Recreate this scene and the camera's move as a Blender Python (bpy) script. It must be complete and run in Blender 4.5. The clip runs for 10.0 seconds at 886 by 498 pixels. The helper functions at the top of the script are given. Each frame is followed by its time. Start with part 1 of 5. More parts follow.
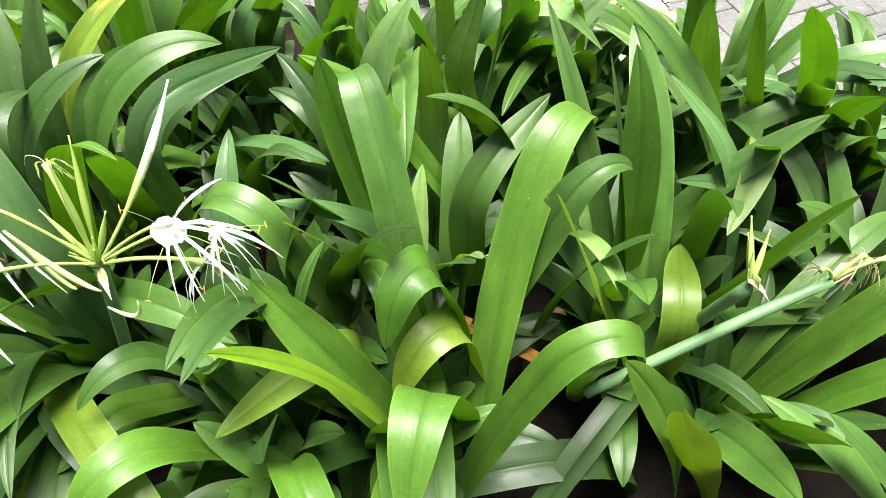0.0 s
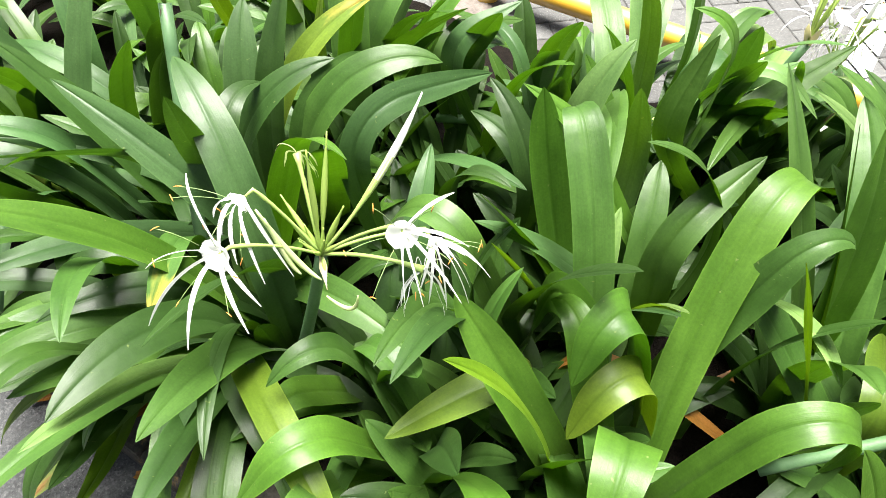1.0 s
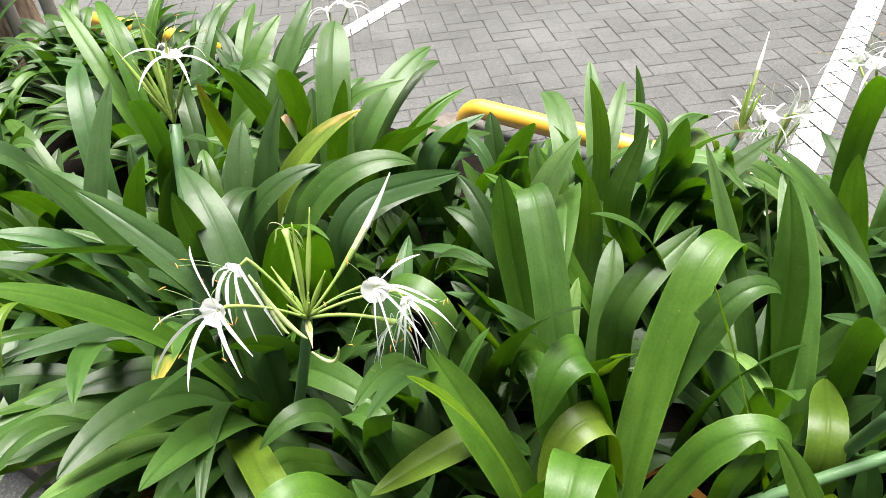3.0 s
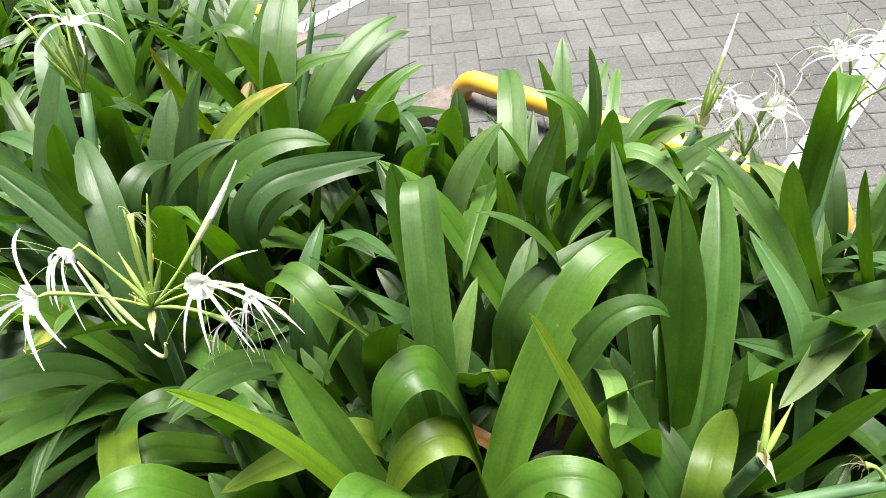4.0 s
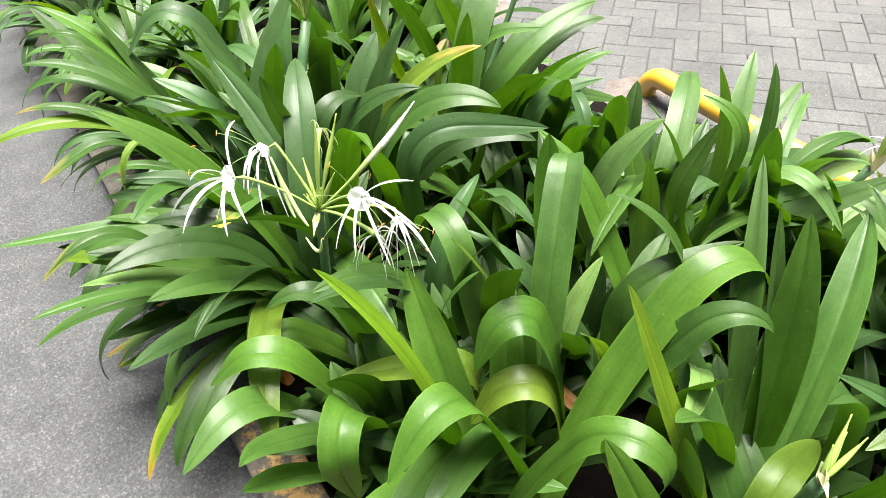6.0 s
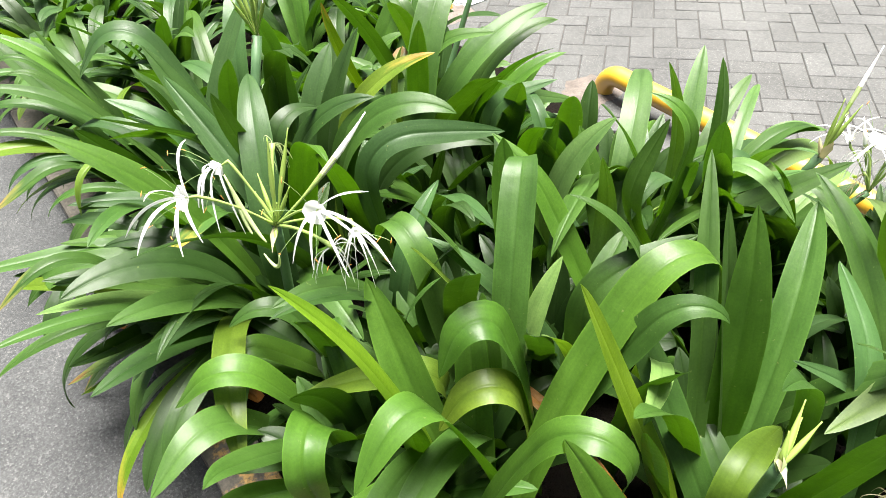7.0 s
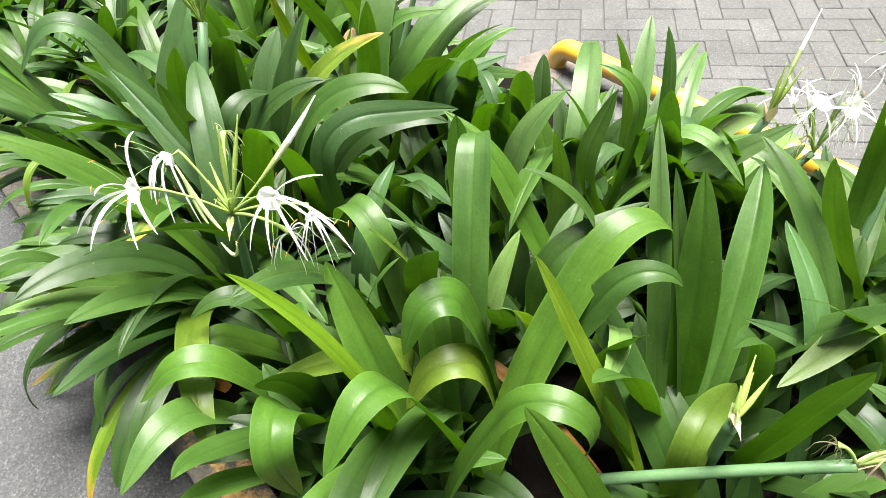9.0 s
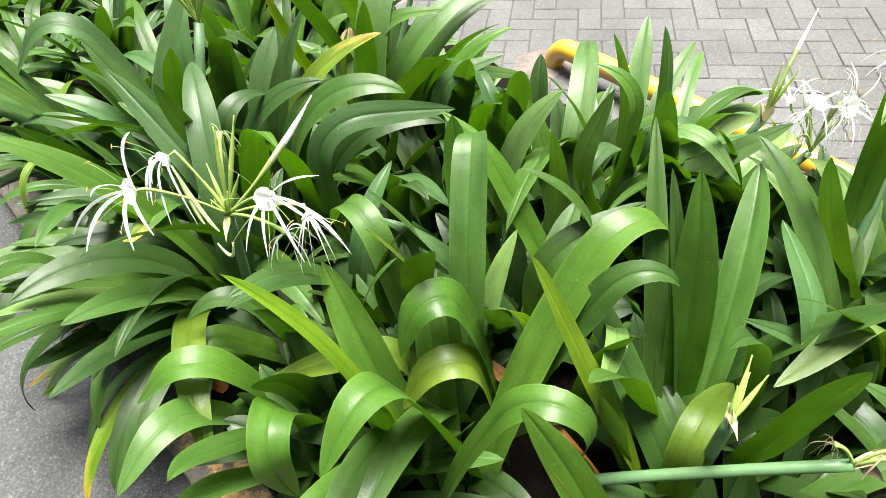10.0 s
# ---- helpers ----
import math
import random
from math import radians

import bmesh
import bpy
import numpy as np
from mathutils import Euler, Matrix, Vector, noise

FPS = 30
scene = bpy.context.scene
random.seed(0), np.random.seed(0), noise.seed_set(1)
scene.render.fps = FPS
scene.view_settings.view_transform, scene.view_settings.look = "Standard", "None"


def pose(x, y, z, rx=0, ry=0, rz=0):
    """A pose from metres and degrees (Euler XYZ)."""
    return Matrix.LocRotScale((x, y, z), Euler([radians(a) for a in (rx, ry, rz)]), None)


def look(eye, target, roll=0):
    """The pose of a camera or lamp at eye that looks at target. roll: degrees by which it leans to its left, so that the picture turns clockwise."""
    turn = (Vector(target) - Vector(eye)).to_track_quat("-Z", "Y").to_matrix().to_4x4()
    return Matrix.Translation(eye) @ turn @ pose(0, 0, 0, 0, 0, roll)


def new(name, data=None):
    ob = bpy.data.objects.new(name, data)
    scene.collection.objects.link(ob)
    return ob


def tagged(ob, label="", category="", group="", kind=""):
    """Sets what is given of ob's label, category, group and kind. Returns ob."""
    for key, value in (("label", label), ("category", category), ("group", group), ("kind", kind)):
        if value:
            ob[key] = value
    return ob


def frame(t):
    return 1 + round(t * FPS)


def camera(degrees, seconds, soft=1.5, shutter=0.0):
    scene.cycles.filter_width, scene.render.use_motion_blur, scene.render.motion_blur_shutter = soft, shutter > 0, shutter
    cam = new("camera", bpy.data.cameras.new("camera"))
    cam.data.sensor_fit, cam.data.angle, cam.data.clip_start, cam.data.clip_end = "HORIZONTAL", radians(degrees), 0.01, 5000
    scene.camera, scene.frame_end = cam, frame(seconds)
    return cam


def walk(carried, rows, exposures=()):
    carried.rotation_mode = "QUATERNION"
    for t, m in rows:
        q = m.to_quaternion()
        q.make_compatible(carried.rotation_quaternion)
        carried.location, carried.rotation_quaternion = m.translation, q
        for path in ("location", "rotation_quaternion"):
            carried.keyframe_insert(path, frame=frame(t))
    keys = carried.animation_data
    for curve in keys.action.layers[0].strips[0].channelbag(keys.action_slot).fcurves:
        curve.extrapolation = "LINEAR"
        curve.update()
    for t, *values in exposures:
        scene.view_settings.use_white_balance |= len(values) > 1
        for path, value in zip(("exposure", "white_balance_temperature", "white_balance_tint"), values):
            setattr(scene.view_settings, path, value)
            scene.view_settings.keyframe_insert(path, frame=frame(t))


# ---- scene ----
cam = camera(63.3, 10.0, soft=0.6)
PATH = [
    (0, (1.141, 1.251, 1.431), (0.648, 2.375, -0.148), -3.3),
    (0.5, (1.085, 1.225, 1.433), (0.351, 2.262, -0.112), -5.3),
    (1, (1.009, 1.176, 1.443), (0.242, 2.23, -0.073), -3.1),
    (1.5, (0.849, 1.14, 1.435), (0.09, 2.165, -0.105), -3.6),
    (2, (0.786, 1.109, 1.43), (0.153, 2.221, -0.108), -1.7),
    (2.5, (0.872, 1.095, 1.45), (0.14, 2.25, -0.01), -5.9),
    (3, (1.154, 1.051, 1.459), (0.247, 2.331, 0.219), -5.3),
    (3.2, (1.216, 1.06, 1.458), (0.254, 2.28, 0.199), -6.0),
    (4.3, (1.416, 1.375, 1.416), (0.3, 2.407, 0.117), -6.2),
    (4.5, (1.45, 1.342, 1.432), (0.23, 2.26, 0.139), -5.0),
    (5, (1.49, 1.262, 1.456), (0.166, 1.942, 0.12), -4.9),
    (5.5, (1.49, 1.257, 1.472), (0.157, 1.969, 0.163), -4.3),
    (6, (1.482, 1.273, 1.469), (0.187, 2.038, 0.151), -3.8),
    (7.5, (1.505, 1.3, 1.476), (0.26, 2.15, 0.161), -5.4),
    (8, (1.506, 1.299, 1.475), (0.296, 2.159, 0.135), -5.5),
    (8.5, (1.512, 1.301, 1.477), (0.321, 2.166, 0.123), -5.7),
    (9, (1.515, 1.303, 1.476), (0.336, 2.177, 0.118), -5.8),
    (9.5, (1.516, 1.305, 1.477), (0.336, 2.179, 0.119), -6.1),
    (10, (1.516, 1.306, 1.476), (0.34, 2.183, 0.117), -5.8),
]
walk(cam, [(t, look(eye, target, roll)) for t, eye, target, roll in PATH],
     [(0.0, 2.06), (1.2, 1.98), (2.0, 1.90), (2.6, 1.76), (3.0, 1.45), (3.6, 1.48), (4.5, 1.64), (5.5, 1.78), (10.0, 1.80)])

# ---- light: bright overcast day ----
world = bpy.data.worlds.new("overcast_sky")
scene.world = world
world.use_nodes = True
wt = world.node_tree
sky = wt.nodes.new("ShaderNodeTexSky")
sky.sky_type = "NISHITA"
sky.sun_disc = False
sky.sun_elevation = radians(82)
sky.sun_rotation = radians(20)
sky.air_density, sky.dust_density, sky.ozone_density = 1.0, 8.0, 0.3
wt.links.new(sky.outputs[0], wt.nodes["Background"].inputs[0])
wt.nodes["Background"].inputs[1].default_value = 0.044
sun = new("sun", bpy.data.lights.new("sun", "SUN"))
sun.data.energy, sun.data.angle, sun.data.color = 5.95, radians(36), (1.0, 0.975, 0.93)
sun.matrix_world = look((0.55, 2.3, 6), (0.3, 1.6, 0))


# ---- materials ----
def mat(name, rough=0.6, metal=0.0):
    m = bpy.data.materials.new(name)
    m.use_nodes = True
    b = m.node_tree.nodes["Principled BSDF"]
    b.inputs["Roughness"].default_value = rough
    b.inputs["Metallic"].default_value = metal
    return m, m.node_tree, b


def node(nt, kind, **sockets):
    n = nt.nodes.new(kind)
    for key, value in sockets.items():
        n.inputs[key.replace("_", " ")].default_value = value
    return n


def noise_node(nt, vec, scale, detail=4.0, rough=0.6):
    n = node(nt, "ShaderNodeTexNoise", Scale=scale, Detail=detail, Roughness=rough)
    if vec is not None:
        nt.links.new(vec, n.inputs["Vector"])
    return n


def ramp(nt, fac, *stops):
    r = nt.nodes.new("ShaderNodeValToRGB")
    e = r.color_ramp.elements
    while len(e) < len(stops):
        e.new(0.5)
    for k, (pos, col) in enumerate(stops):
        e[k].position = pos
        e[k].color = (*col, 1) if len(col) == 3 else col
    nt.links.new(fac, r.inputs[0])
    return r


def mix(nt, fac, a, b, how="MIX"):
    n = nt.nodes.new("ShaderNodeMix")
    n.data_type, n.blend_type = "RGBA", how
    for sock, v in ((n.inputs[0], fac), (n.inputs[6], a), (n.inputs[7], b)):
        if isinstance(v, (int, float)):
            sock.default_value = v
        elif isinstance(v, tuple):
            sock.default_value = (*v, 1)
        else:
            nt.links.new(v, sock)
    return n.outputs[2]


def maths(nt, op, a, b=0.0):
    n = nt.nodes.new("ShaderNodeMath")
    n.operation = op
    for sock, v in ((n.inputs[0], a), (n.inputs[1], b)):
        if isinstance(v, (int, float)):
            sock.default_value = v
        else:
            nt.links.new(v, sock)
    return n.outputs[0]


def bump(nt, height, strength, distance, bsdf):
    b = node(nt, "ShaderNodeBump", Strength=strength, Distance=distance)
    nt.links.new(height, b.inputs["Height"])
    nt.links.new(b.outputs[0], bsdf.inputs["Normal"])


def coords(nt, which="Object"):
    return nt.nodes.new("ShaderNodeTexCoord").outputs[which]


def position(nt):
    return nt.nodes.new("ShaderNodeNewGeometry").outputs["Position"]


def plain(name, a, b, scale, rough=0.6, bumped=0.0, metal=0.0, spec=0.5):
    m, nt, bs = mat(name, rough, metal)
    bs.inputs["Specular IOR Level"].default_value = spec
    p = position(nt)
    n = noise_node(nt, p, scale)
    n2 = noise_node(nt, p, scale * 7)
    f = maths(nt, "ADD", maths(nt, "MULTIPLY", n.outputs[0], 0.65), maths(nt, "MULTIPLY", n2.outputs[0], 0.35))
    r = ramp(nt, f, (0.3, a), (0.7, b))
    nt.links.new(r.outputs[0], bs.inputs["Base Color"])
    if bumped:
        bump(nt, n2.outputs[0], 0.6, bumped, bs)
    return m


def leaf_material(name, tipped=None):
    """Strap leaf: tint from the object's colour, parallel veins, paler midrib, soft gloss, light let through."""
    m, nt, bs = mat(name, 0.42)
    info = nt.nodes.new("ShaderNodeObjectInfo")
    uv = nt.nodes.new("ShaderNodeUVMap")
    uv.uv_map = "leaf"
    sep = nt.nodes.new("ShaderNodeSeparateXYZ")
    nt.links.new(uv.outputs[0], sep.inputs[0])
    shift = nt.nodes.new("ShaderNodeCombineXYZ")
    nt.links.new(maths(nt, "MULTIPLY", sep.outputs[0], 17.0), shift.inputs[0])
    nt.links.new(maths(nt, "MULTIPLY", sep.outputs[1], 1.6), shift.inputs[1])
    nt.links.new(maths(nt, "MULTIPLY", info.outputs["Random"], 40.0), shift.inputs[2])
    veins = noise_node(nt, shift.outputs[0], 1.0, 4.0)
    patch_at = nt.nodes.new("ShaderNodeCombineXYZ")
    nt.links.new(maths(nt, "MULTIPLY", sep.outputs[0], 1.5), patch_at.inputs[0])
    nt.links.new(maths(nt, "MULTIPLY", sep.outputs[1], 4.0), patch_at.inputs[1])
    nt.links.new(maths(nt, "MULTIPLY", info.outputs["Random"], 90.0), patch_at.inputs[2])
    patch = noise_node(nt, patch_at.outputs[0], 1.0, 3.0)
    base = mix(nt, 1.0, info.outputs["Color"], ramp(nt, patch.outputs[0], (0.25, (0.64, 0.7, 0.62)), (0.75, (1.34, 1.26, 1.26))).outputs[0], "MULTIPLY")
    base = mix(nt, 1.0, base, ramp(nt, veins.outputs[0], (0.3, (0.92, 0.93, 0.92)), (0.7, (1.07, 1.06, 1.06))).outputs[0], "MULTIPLY")
    rib = ramp(nt, maths(nt, "ABSOLUTE", maths(nt, "SUBTRACT", sep.outputs[0], 0.5)), (0.0, (1, 1, 1)), (0.06, (0, 0, 0)))
    base = mix(nt, maths(nt, "MULTIPLY", rib.outputs[0], 0.3), base, mix(nt, 1.0, base, (0.72, 0.78, 0.7), "MULTIPLY"))
    rim = ramp(nt, maths(nt, "ABSOLUTE", maths(nt, "SUBTRACT", sep.outputs[0], 0.5)), (0.46, (0, 0, 0)), (0.495, (1, 1, 1)))
    base = mix(nt, maths(nt, "MULTIPLY", rim.outputs[0], 0.6), base, mix(nt, 1.0, base, (1.6, 1.5, 1.5), "MULTIPLY"))
    if tipped:
        edge = maths(nt, "ADD", sep.outputs[1], maths(nt, "MULTIPLY", maths(nt, "SUBTRACT", patch.outputs[0], 0.5), 0.5))
        base = mix(nt, ramp(nt, edge, (0.86, (0, 0, 0)), (0.98, (1, 1, 1))).outputs[0], base, ramp(nt, edge, (0.88, tipped[0]), (1.0, tipped[1])).outputs[0])
    # fine mottling and small pale scars
    fine = noise_node(nt, position(nt), 210.0, 3.0, 0.7)
    base = mix(nt, 1.0, base, ramp(nt, fine.outputs[0], (0.3, (0.86, 0.88, 0.85)), (0.7, (1.14, 1.12, 1.15))).outputs[0], "MULTIPLY")
    spots = noise_node(nt, position(nt), 95.0, 2.0)
    base = mix(nt, ramp(nt, spots.outputs[0], (0.71, (0, 0, 0)), (0.77, (0.5, 0.5, 0.5))).outputs[0], base, (0.16, 0.19, 0.07))
    nt.links.new(base, bs.inputs["Base Color"])
    rr = ramp(nt, patch.outputs[0], (0.3, (0.42, 0.42, 0.42)), (0.7, (0.54, 0.54, 0.54)))
    nt.links.new(rr.outputs[0], bs.inputs["Roughness"])
    bs.inputs["Specular IOR Level"].default_value = 0.3
    bs.inputs["Coat Weight"].default_value = 0.1
    bs.inputs["Coat Roughness"].default_value = 0.22
    dents = noise_node(nt, position(nt), 16.0, 2.0)
    height = maths(nt, "ADD", maths(nt, "MULTIPLY", veins.outputs[0], 0.16), maths(nt, "ADD", maths(nt, "MULTIPLY", rib.outputs[0], -0.25), maths(nt, "ADD", maths(nt, "MULTIPLY", fine.outputs[0], 0.12), maths(nt, "MULTIPLY", dents.outputs[0], 1.3))))
    bump(nt, height, 0.7, 0.0025, bs)
    nt.links.new(bs.inputs["Normal"].links[0].from_socket, bs.inputs["Coat Normal"])
    tr = nt.nodes.new("ShaderNodeBsdfTranslucent")
    nt.links.new(mix(nt, 1.0, base, (1.7, 2.0, 0.2), "MULTIPLY"), tr.inputs["Color"])
    ms = nt.nodes.new("ShaderNodeMixShader")
    ms.inputs[0].default_value = 0.22
    nt.links.new(bs.outputs[0], ms.inputs[1])
    nt.links.new(tr.outputs[0], ms.inputs[2])
    nt.links.new(ms.outputs[0], nt.nodes["Material Output"].inputs[0])
    return m


def petal_material(name, col, through_col, share=0.4):
    m, nt, bs = mat(name, 0.5)
    n = noise_node(nt, position(nt), 60.0)
    c = ramp(nt, n.outputs[0], (0.3, tuple(0.93 * v for v in col)), (0.7, col)).outputs[0]
    nt.links.new(c, bs.inputs["Base Color"])
    tr = node(nt, "ShaderNodeBsdfTranslucent", Color=(*through_col, 1))
    ms = nt.nodes.new("ShaderNodeMixShader")
    ms.inputs[0].default_value = share
    nt.links.new(bs.outputs[0], ms.inputs[1])
    nt.links.new(tr.outputs[0], ms.inputs[2])
    nt.links.new(ms.outputs[0], nt.nodes["Material Output"].inputs[0])
    return m


def asphalt_material():
    m, nt, bs = mat("asphalt", 0.82)
    p = position(nt)
    big = noise_node(nt, p, 1.1, 5.0)
    mid = noise_node(nt, p, 9.0, 4.0)
    fine = noise_node(nt, p, 150.0, 3.0)
    grit = node(nt, "ShaderNodeTexVoronoi", Scale=170.0)
    nt.links.new(p, grit.inputs["Vector"])
    f = maths(nt, "ADD", maths(nt, "MULTIPLY", big.outputs[0], 0.3), maths(nt, "ADD", maths(nt, "MULTIPLY", mid.outputs[0], 0.2), maths(nt, "MULTIPLY", fine.outputs[0], 0.5)))
    c = ramp(nt, f, (0.36, (0.020, 0.0215, 0.022)), (0.62, (0.064, 0.0655, 0.0655))).outputs[0]
    speck = ramp(nt, noise_node(nt, p, 230.0, 2.0).outputs[0], (0.62, (0, 0, 0)), (0.7, (0.7, 0.7, 0.7)))
    c = mix(nt, speck.outputs[0], c, (0.16, 0.16, 0.155))
    stone = nt.nodes.new("ShaderNodeSeparateColor")
    nt.links.new(grit.outputs["Color"], stone.inputs[0])
    c = mix(nt, 1.0, c, ramp(nt, stone.outputs[0], (0.0, (0.76, 0.76, 0.77)), (0.8, (1.15, 1.15, 1.15)), (1.0, (1.75, 1.73, 1.68))).outputs[0], "MULTIPLY")
    nt.links.new(c, bs.inputs["Base Color"])
    bump(nt, maths(nt, "ADD", fine.outputs[0], grit.outputs[0]), 0.6, 0.003, bs)
    return m


def paver_material(stripe=False):
    m, nt, bs = mat("concrete_paver", 0.8)
    p = position(nt)
    info = nt.nodes.new("ShaderNodeObjectInfo")
    isl = nt.nodes.new("ShaderNodeNewGeometry").outputs["Random Per Island"]
    big = noise_node(nt, p, 1.6, 5.0)
    fine = noise_node(nt, p, 75.0, 4.0, 0.7)
    f = maths(nt, "ADD", maths(nt, "MULTIPLY", big.outputs[0], 0.55), maths(nt, "MULTIPLY", fine.outputs[0], 0.45))
    c = ramp(nt, f, (0.34, (0.031, 0.0315, 0.0305)), (0.64, (0.084, 0.0845, 0.0815))).outputs[0]
    each = maths(nt, "FRACT", maths(nt, "ADD", info.outputs["Random"], isl))
    c = mix(nt, 1.0, c, ramp(nt, each, (0.0, (0.86, 0.86, 0.85)), (1.0, (1.12, 1.12, 1.12))).outputs[0], "MULTIPLY")
    speck = ramp(nt, noise_node(nt, p, 170.0, 2.0).outputs[0], (0.58, (0, 0, 0)), (0.7, (0.5, 0.5, 0.5)))
    c = mix(nt, speck.outputs[0], c, (0.22, 0.22, 0.21))
    nt.links.new(c, bs.inputs["Base Color"])
    bump(nt, fine.outputs[0], 0.6, 0.003, bs)
    return m


def kerb_material():
    """Concrete kerb with flaking yellow paint."""
    m, nt, bs = mat("worn_yellow_kerb", 0.75)
    p = position(nt)
    n = noise_node(nt, p, 14.0, 6.0, 0.7)
    n2 = noise_node(nt, p, 90.0)
    bare = ramp(nt, n2.outputs[0], (0.3, (0.03, 0.027, 0.021)), (0.7, (0.085, 0.074, 0.058))).outputs[0]
    paint = ramp(nt, n2.outputs[0], (0.3, (0.2, 0.12, 0.035)), (0.7, (0.34, 0.21, 0.06))).outputs[0]
    along = nt.nodes.new("ShaderNodeSeparateXYZ")
    nt.links.new(p, along.inputs[0])
    kept = maths(nt, "ADD", n.outputs[0], ramp(nt, along.outputs[0], (0.0, (0, 0, 0)), (0.45, (0.14, 0.14, 0.14))).outputs[0])
    c = mix(nt, ramp(nt, kept, (0.62, (0, 0, 0)), (0.69, (1, 1, 1))).outputs[0], bare, paint)
    nt.links.new(c, bs.inputs["Base Color"])
    bump(nt, n2.outputs[0], 0.7, 0.004, bs)
    return m


def pipe_material():
    """Glossy yellow enamel with a few scratches and dark chips."""
    m, nt, bs = mat("yellow_enamel", 0.32)
    bs.inputs["Coat Weight"].default_value = 1.0
    bs.inputs["Coat Roughness"].default_value = 0.5
    bs.inputs["Coat IOR"].default_value = 1.85
    p = position(nt)
    n = noise_node(nt, p, 30.0, 5.0, 0.7)
    n2 = noise_node(nt, p, 6.0)
    c = ramp(nt, n2.outputs[0], (0.3, (0.50, 0.27, 0.007)), (0.7, (0.62, 0.36, 0.01))).outputs[0]
    c = mix(nt, ramp(nt, n.outputs[0], (0.66, (0, 0, 0)), (0.7, (1, 1, 1))).outputs[0], c, (0.09, 0.06, 0.03))
    nt.links.new(c, bs.inputs["Base Color"])
    bump(nt, n.outputs[0], 0.15, 0.002, bs)
    return m


def bark_material():
    m, nt, bs = mat("bark", 0.85)
    mp = nt.nodes.new("ShaderNodeMapping")
    mp.inputs["Scale"].default_value = (9, 9, 2.2)
    nt.links.new(coords(nt), mp.inputs[0])
    n = noise_node(nt, mp.outputs[0], 4.0, 7.0, 0.7)
    c = ramp(nt, n.outputs[0], (0.33, (0.06, 0.04, 0.026)), (0.5, (0.2, 0.14, 0.095)), (0.7, (0.32, 0.24, 0.17))).outputs[0]
    nt.links.new(c, bs.inputs["Base Color"])
    bump(nt, n.outputs[0], 0.8, 0.012, bs)
    return m


LEAF = leaf_material("lily_leaf")
LEAF_TIPS = {"brown": leaf_material("lily_leaf_with_dry_tip", ((0.19, 0.2, 0.05), (0.2, 0.115, 0.04))),
             "yellow": leaf_material("lily_leaf_with_yellowed_tip", ((0.32, 0.27, 0.04), (0.40, 0.2, 0.03)))}
PETAL = petal_material("white_petal", (0.84, 0.84, 0.82), (0.75, 0.77, 0.7))
WILTED = petal_material("wilted_petal", (0.5, 0.44, 0.28), (0.4, 0.36, 0.18))
CREAM = petal_material("cream_green_petal", (0.5, 0.58, 0.28), (0.45, 0.55, 0.2))
TUBE = petal_material("pale_green_tube", (0.30, 0.42, 0.11), (0.32, 0.44, 0.08), 0.25)
BUD = petal_material("bud_green", (0.30, 0.42, 0.09), (0.32, 0.44, 0.06), 0.3)
STALK = plain("stalk_green", (0.066, 0.14, 0.056), (0.10, 0.19, 0.08), 25.0, 0.45, 0.001)
BRACT = plain("dry_bract", (0.16, 0.10, 0.06), (0.36, 0.28, 0.2), 60.0, 0.8, 0.002)
ANTHER = plain("orange_anther", (0.42, 0.16, 0.03), (0.6, 0.28, 0.05), 120.0, 0.7)
FILAMENT = plain("green_filament", (0.12, 0.2, 0.06), (0.2, 0.3, 0.1), 60.0, 0.5)
ASPHALT = asphalt_material()
PAVER = paver_material()
KERB = kerb_material()
ENAMEL = pipe_material()
BARK = bark_material()
CONCRETE = plain("weathered_concrete", (0.05, 0.042, 0.036), (0.17, 0.14, 0.12), 16.0, 0.85, 0.006)
# soil near black: the shade between the leaves is put into its colour
SOIL = plain("shade_dark_soil", (0.002, 0.0016, 0.0012), (0.009, 0.0065, 0.0045), 22.0, 0.95, 0.02, 0.0, 0.1)
GROUT = plain("joint_sand", (0.035, 0.033, 0.03), (0.075, 0.071, 0.066), 40.0, 0.95, 0.004)
STRIPE = plain("white_road_paint", (0.62, 0.62, 0.6), (0.84, 0.84, 0.82), 45.0, 0.6, 0.002)
POST = plain("grey_bark", (0.17, 0.15, 0.135), (0.3, 0.27, 0.245), 18.0, 0.85, 0.004)

# ---- building blocks ----


def mesh_of(name, verts, faces, material, smooth=True, uvs=None):
    me = bpy.data.meshes.new(name)
    me.from_pydata(verts, [], faces)
    me.materials.append(material)
    if smooth:
        me.polygons.foreach_set("use_smooth", [True] * len(me.polygons))
    if uvs is not None:
        layer = me.uv_layers.new(name="leaf")
        for loop in me.loops:
            layer.data[loop.index].uv = uvs[loop.vertex_index]
    me.update()
    return me


def part(name, data, parent, label="", at=(0, 0, 0)):
    ob = new(name, data)
    ob.parent = parent
    ob.location = at
    if label:
        tagged(ob, label)
    return ob


def thing(name, at, label, category, group="", kind=""):
    ob = new(name)
    ob.empty_display_size = 0.05
    ob.location = at
    return tagged(ob, label, category, group, kind)


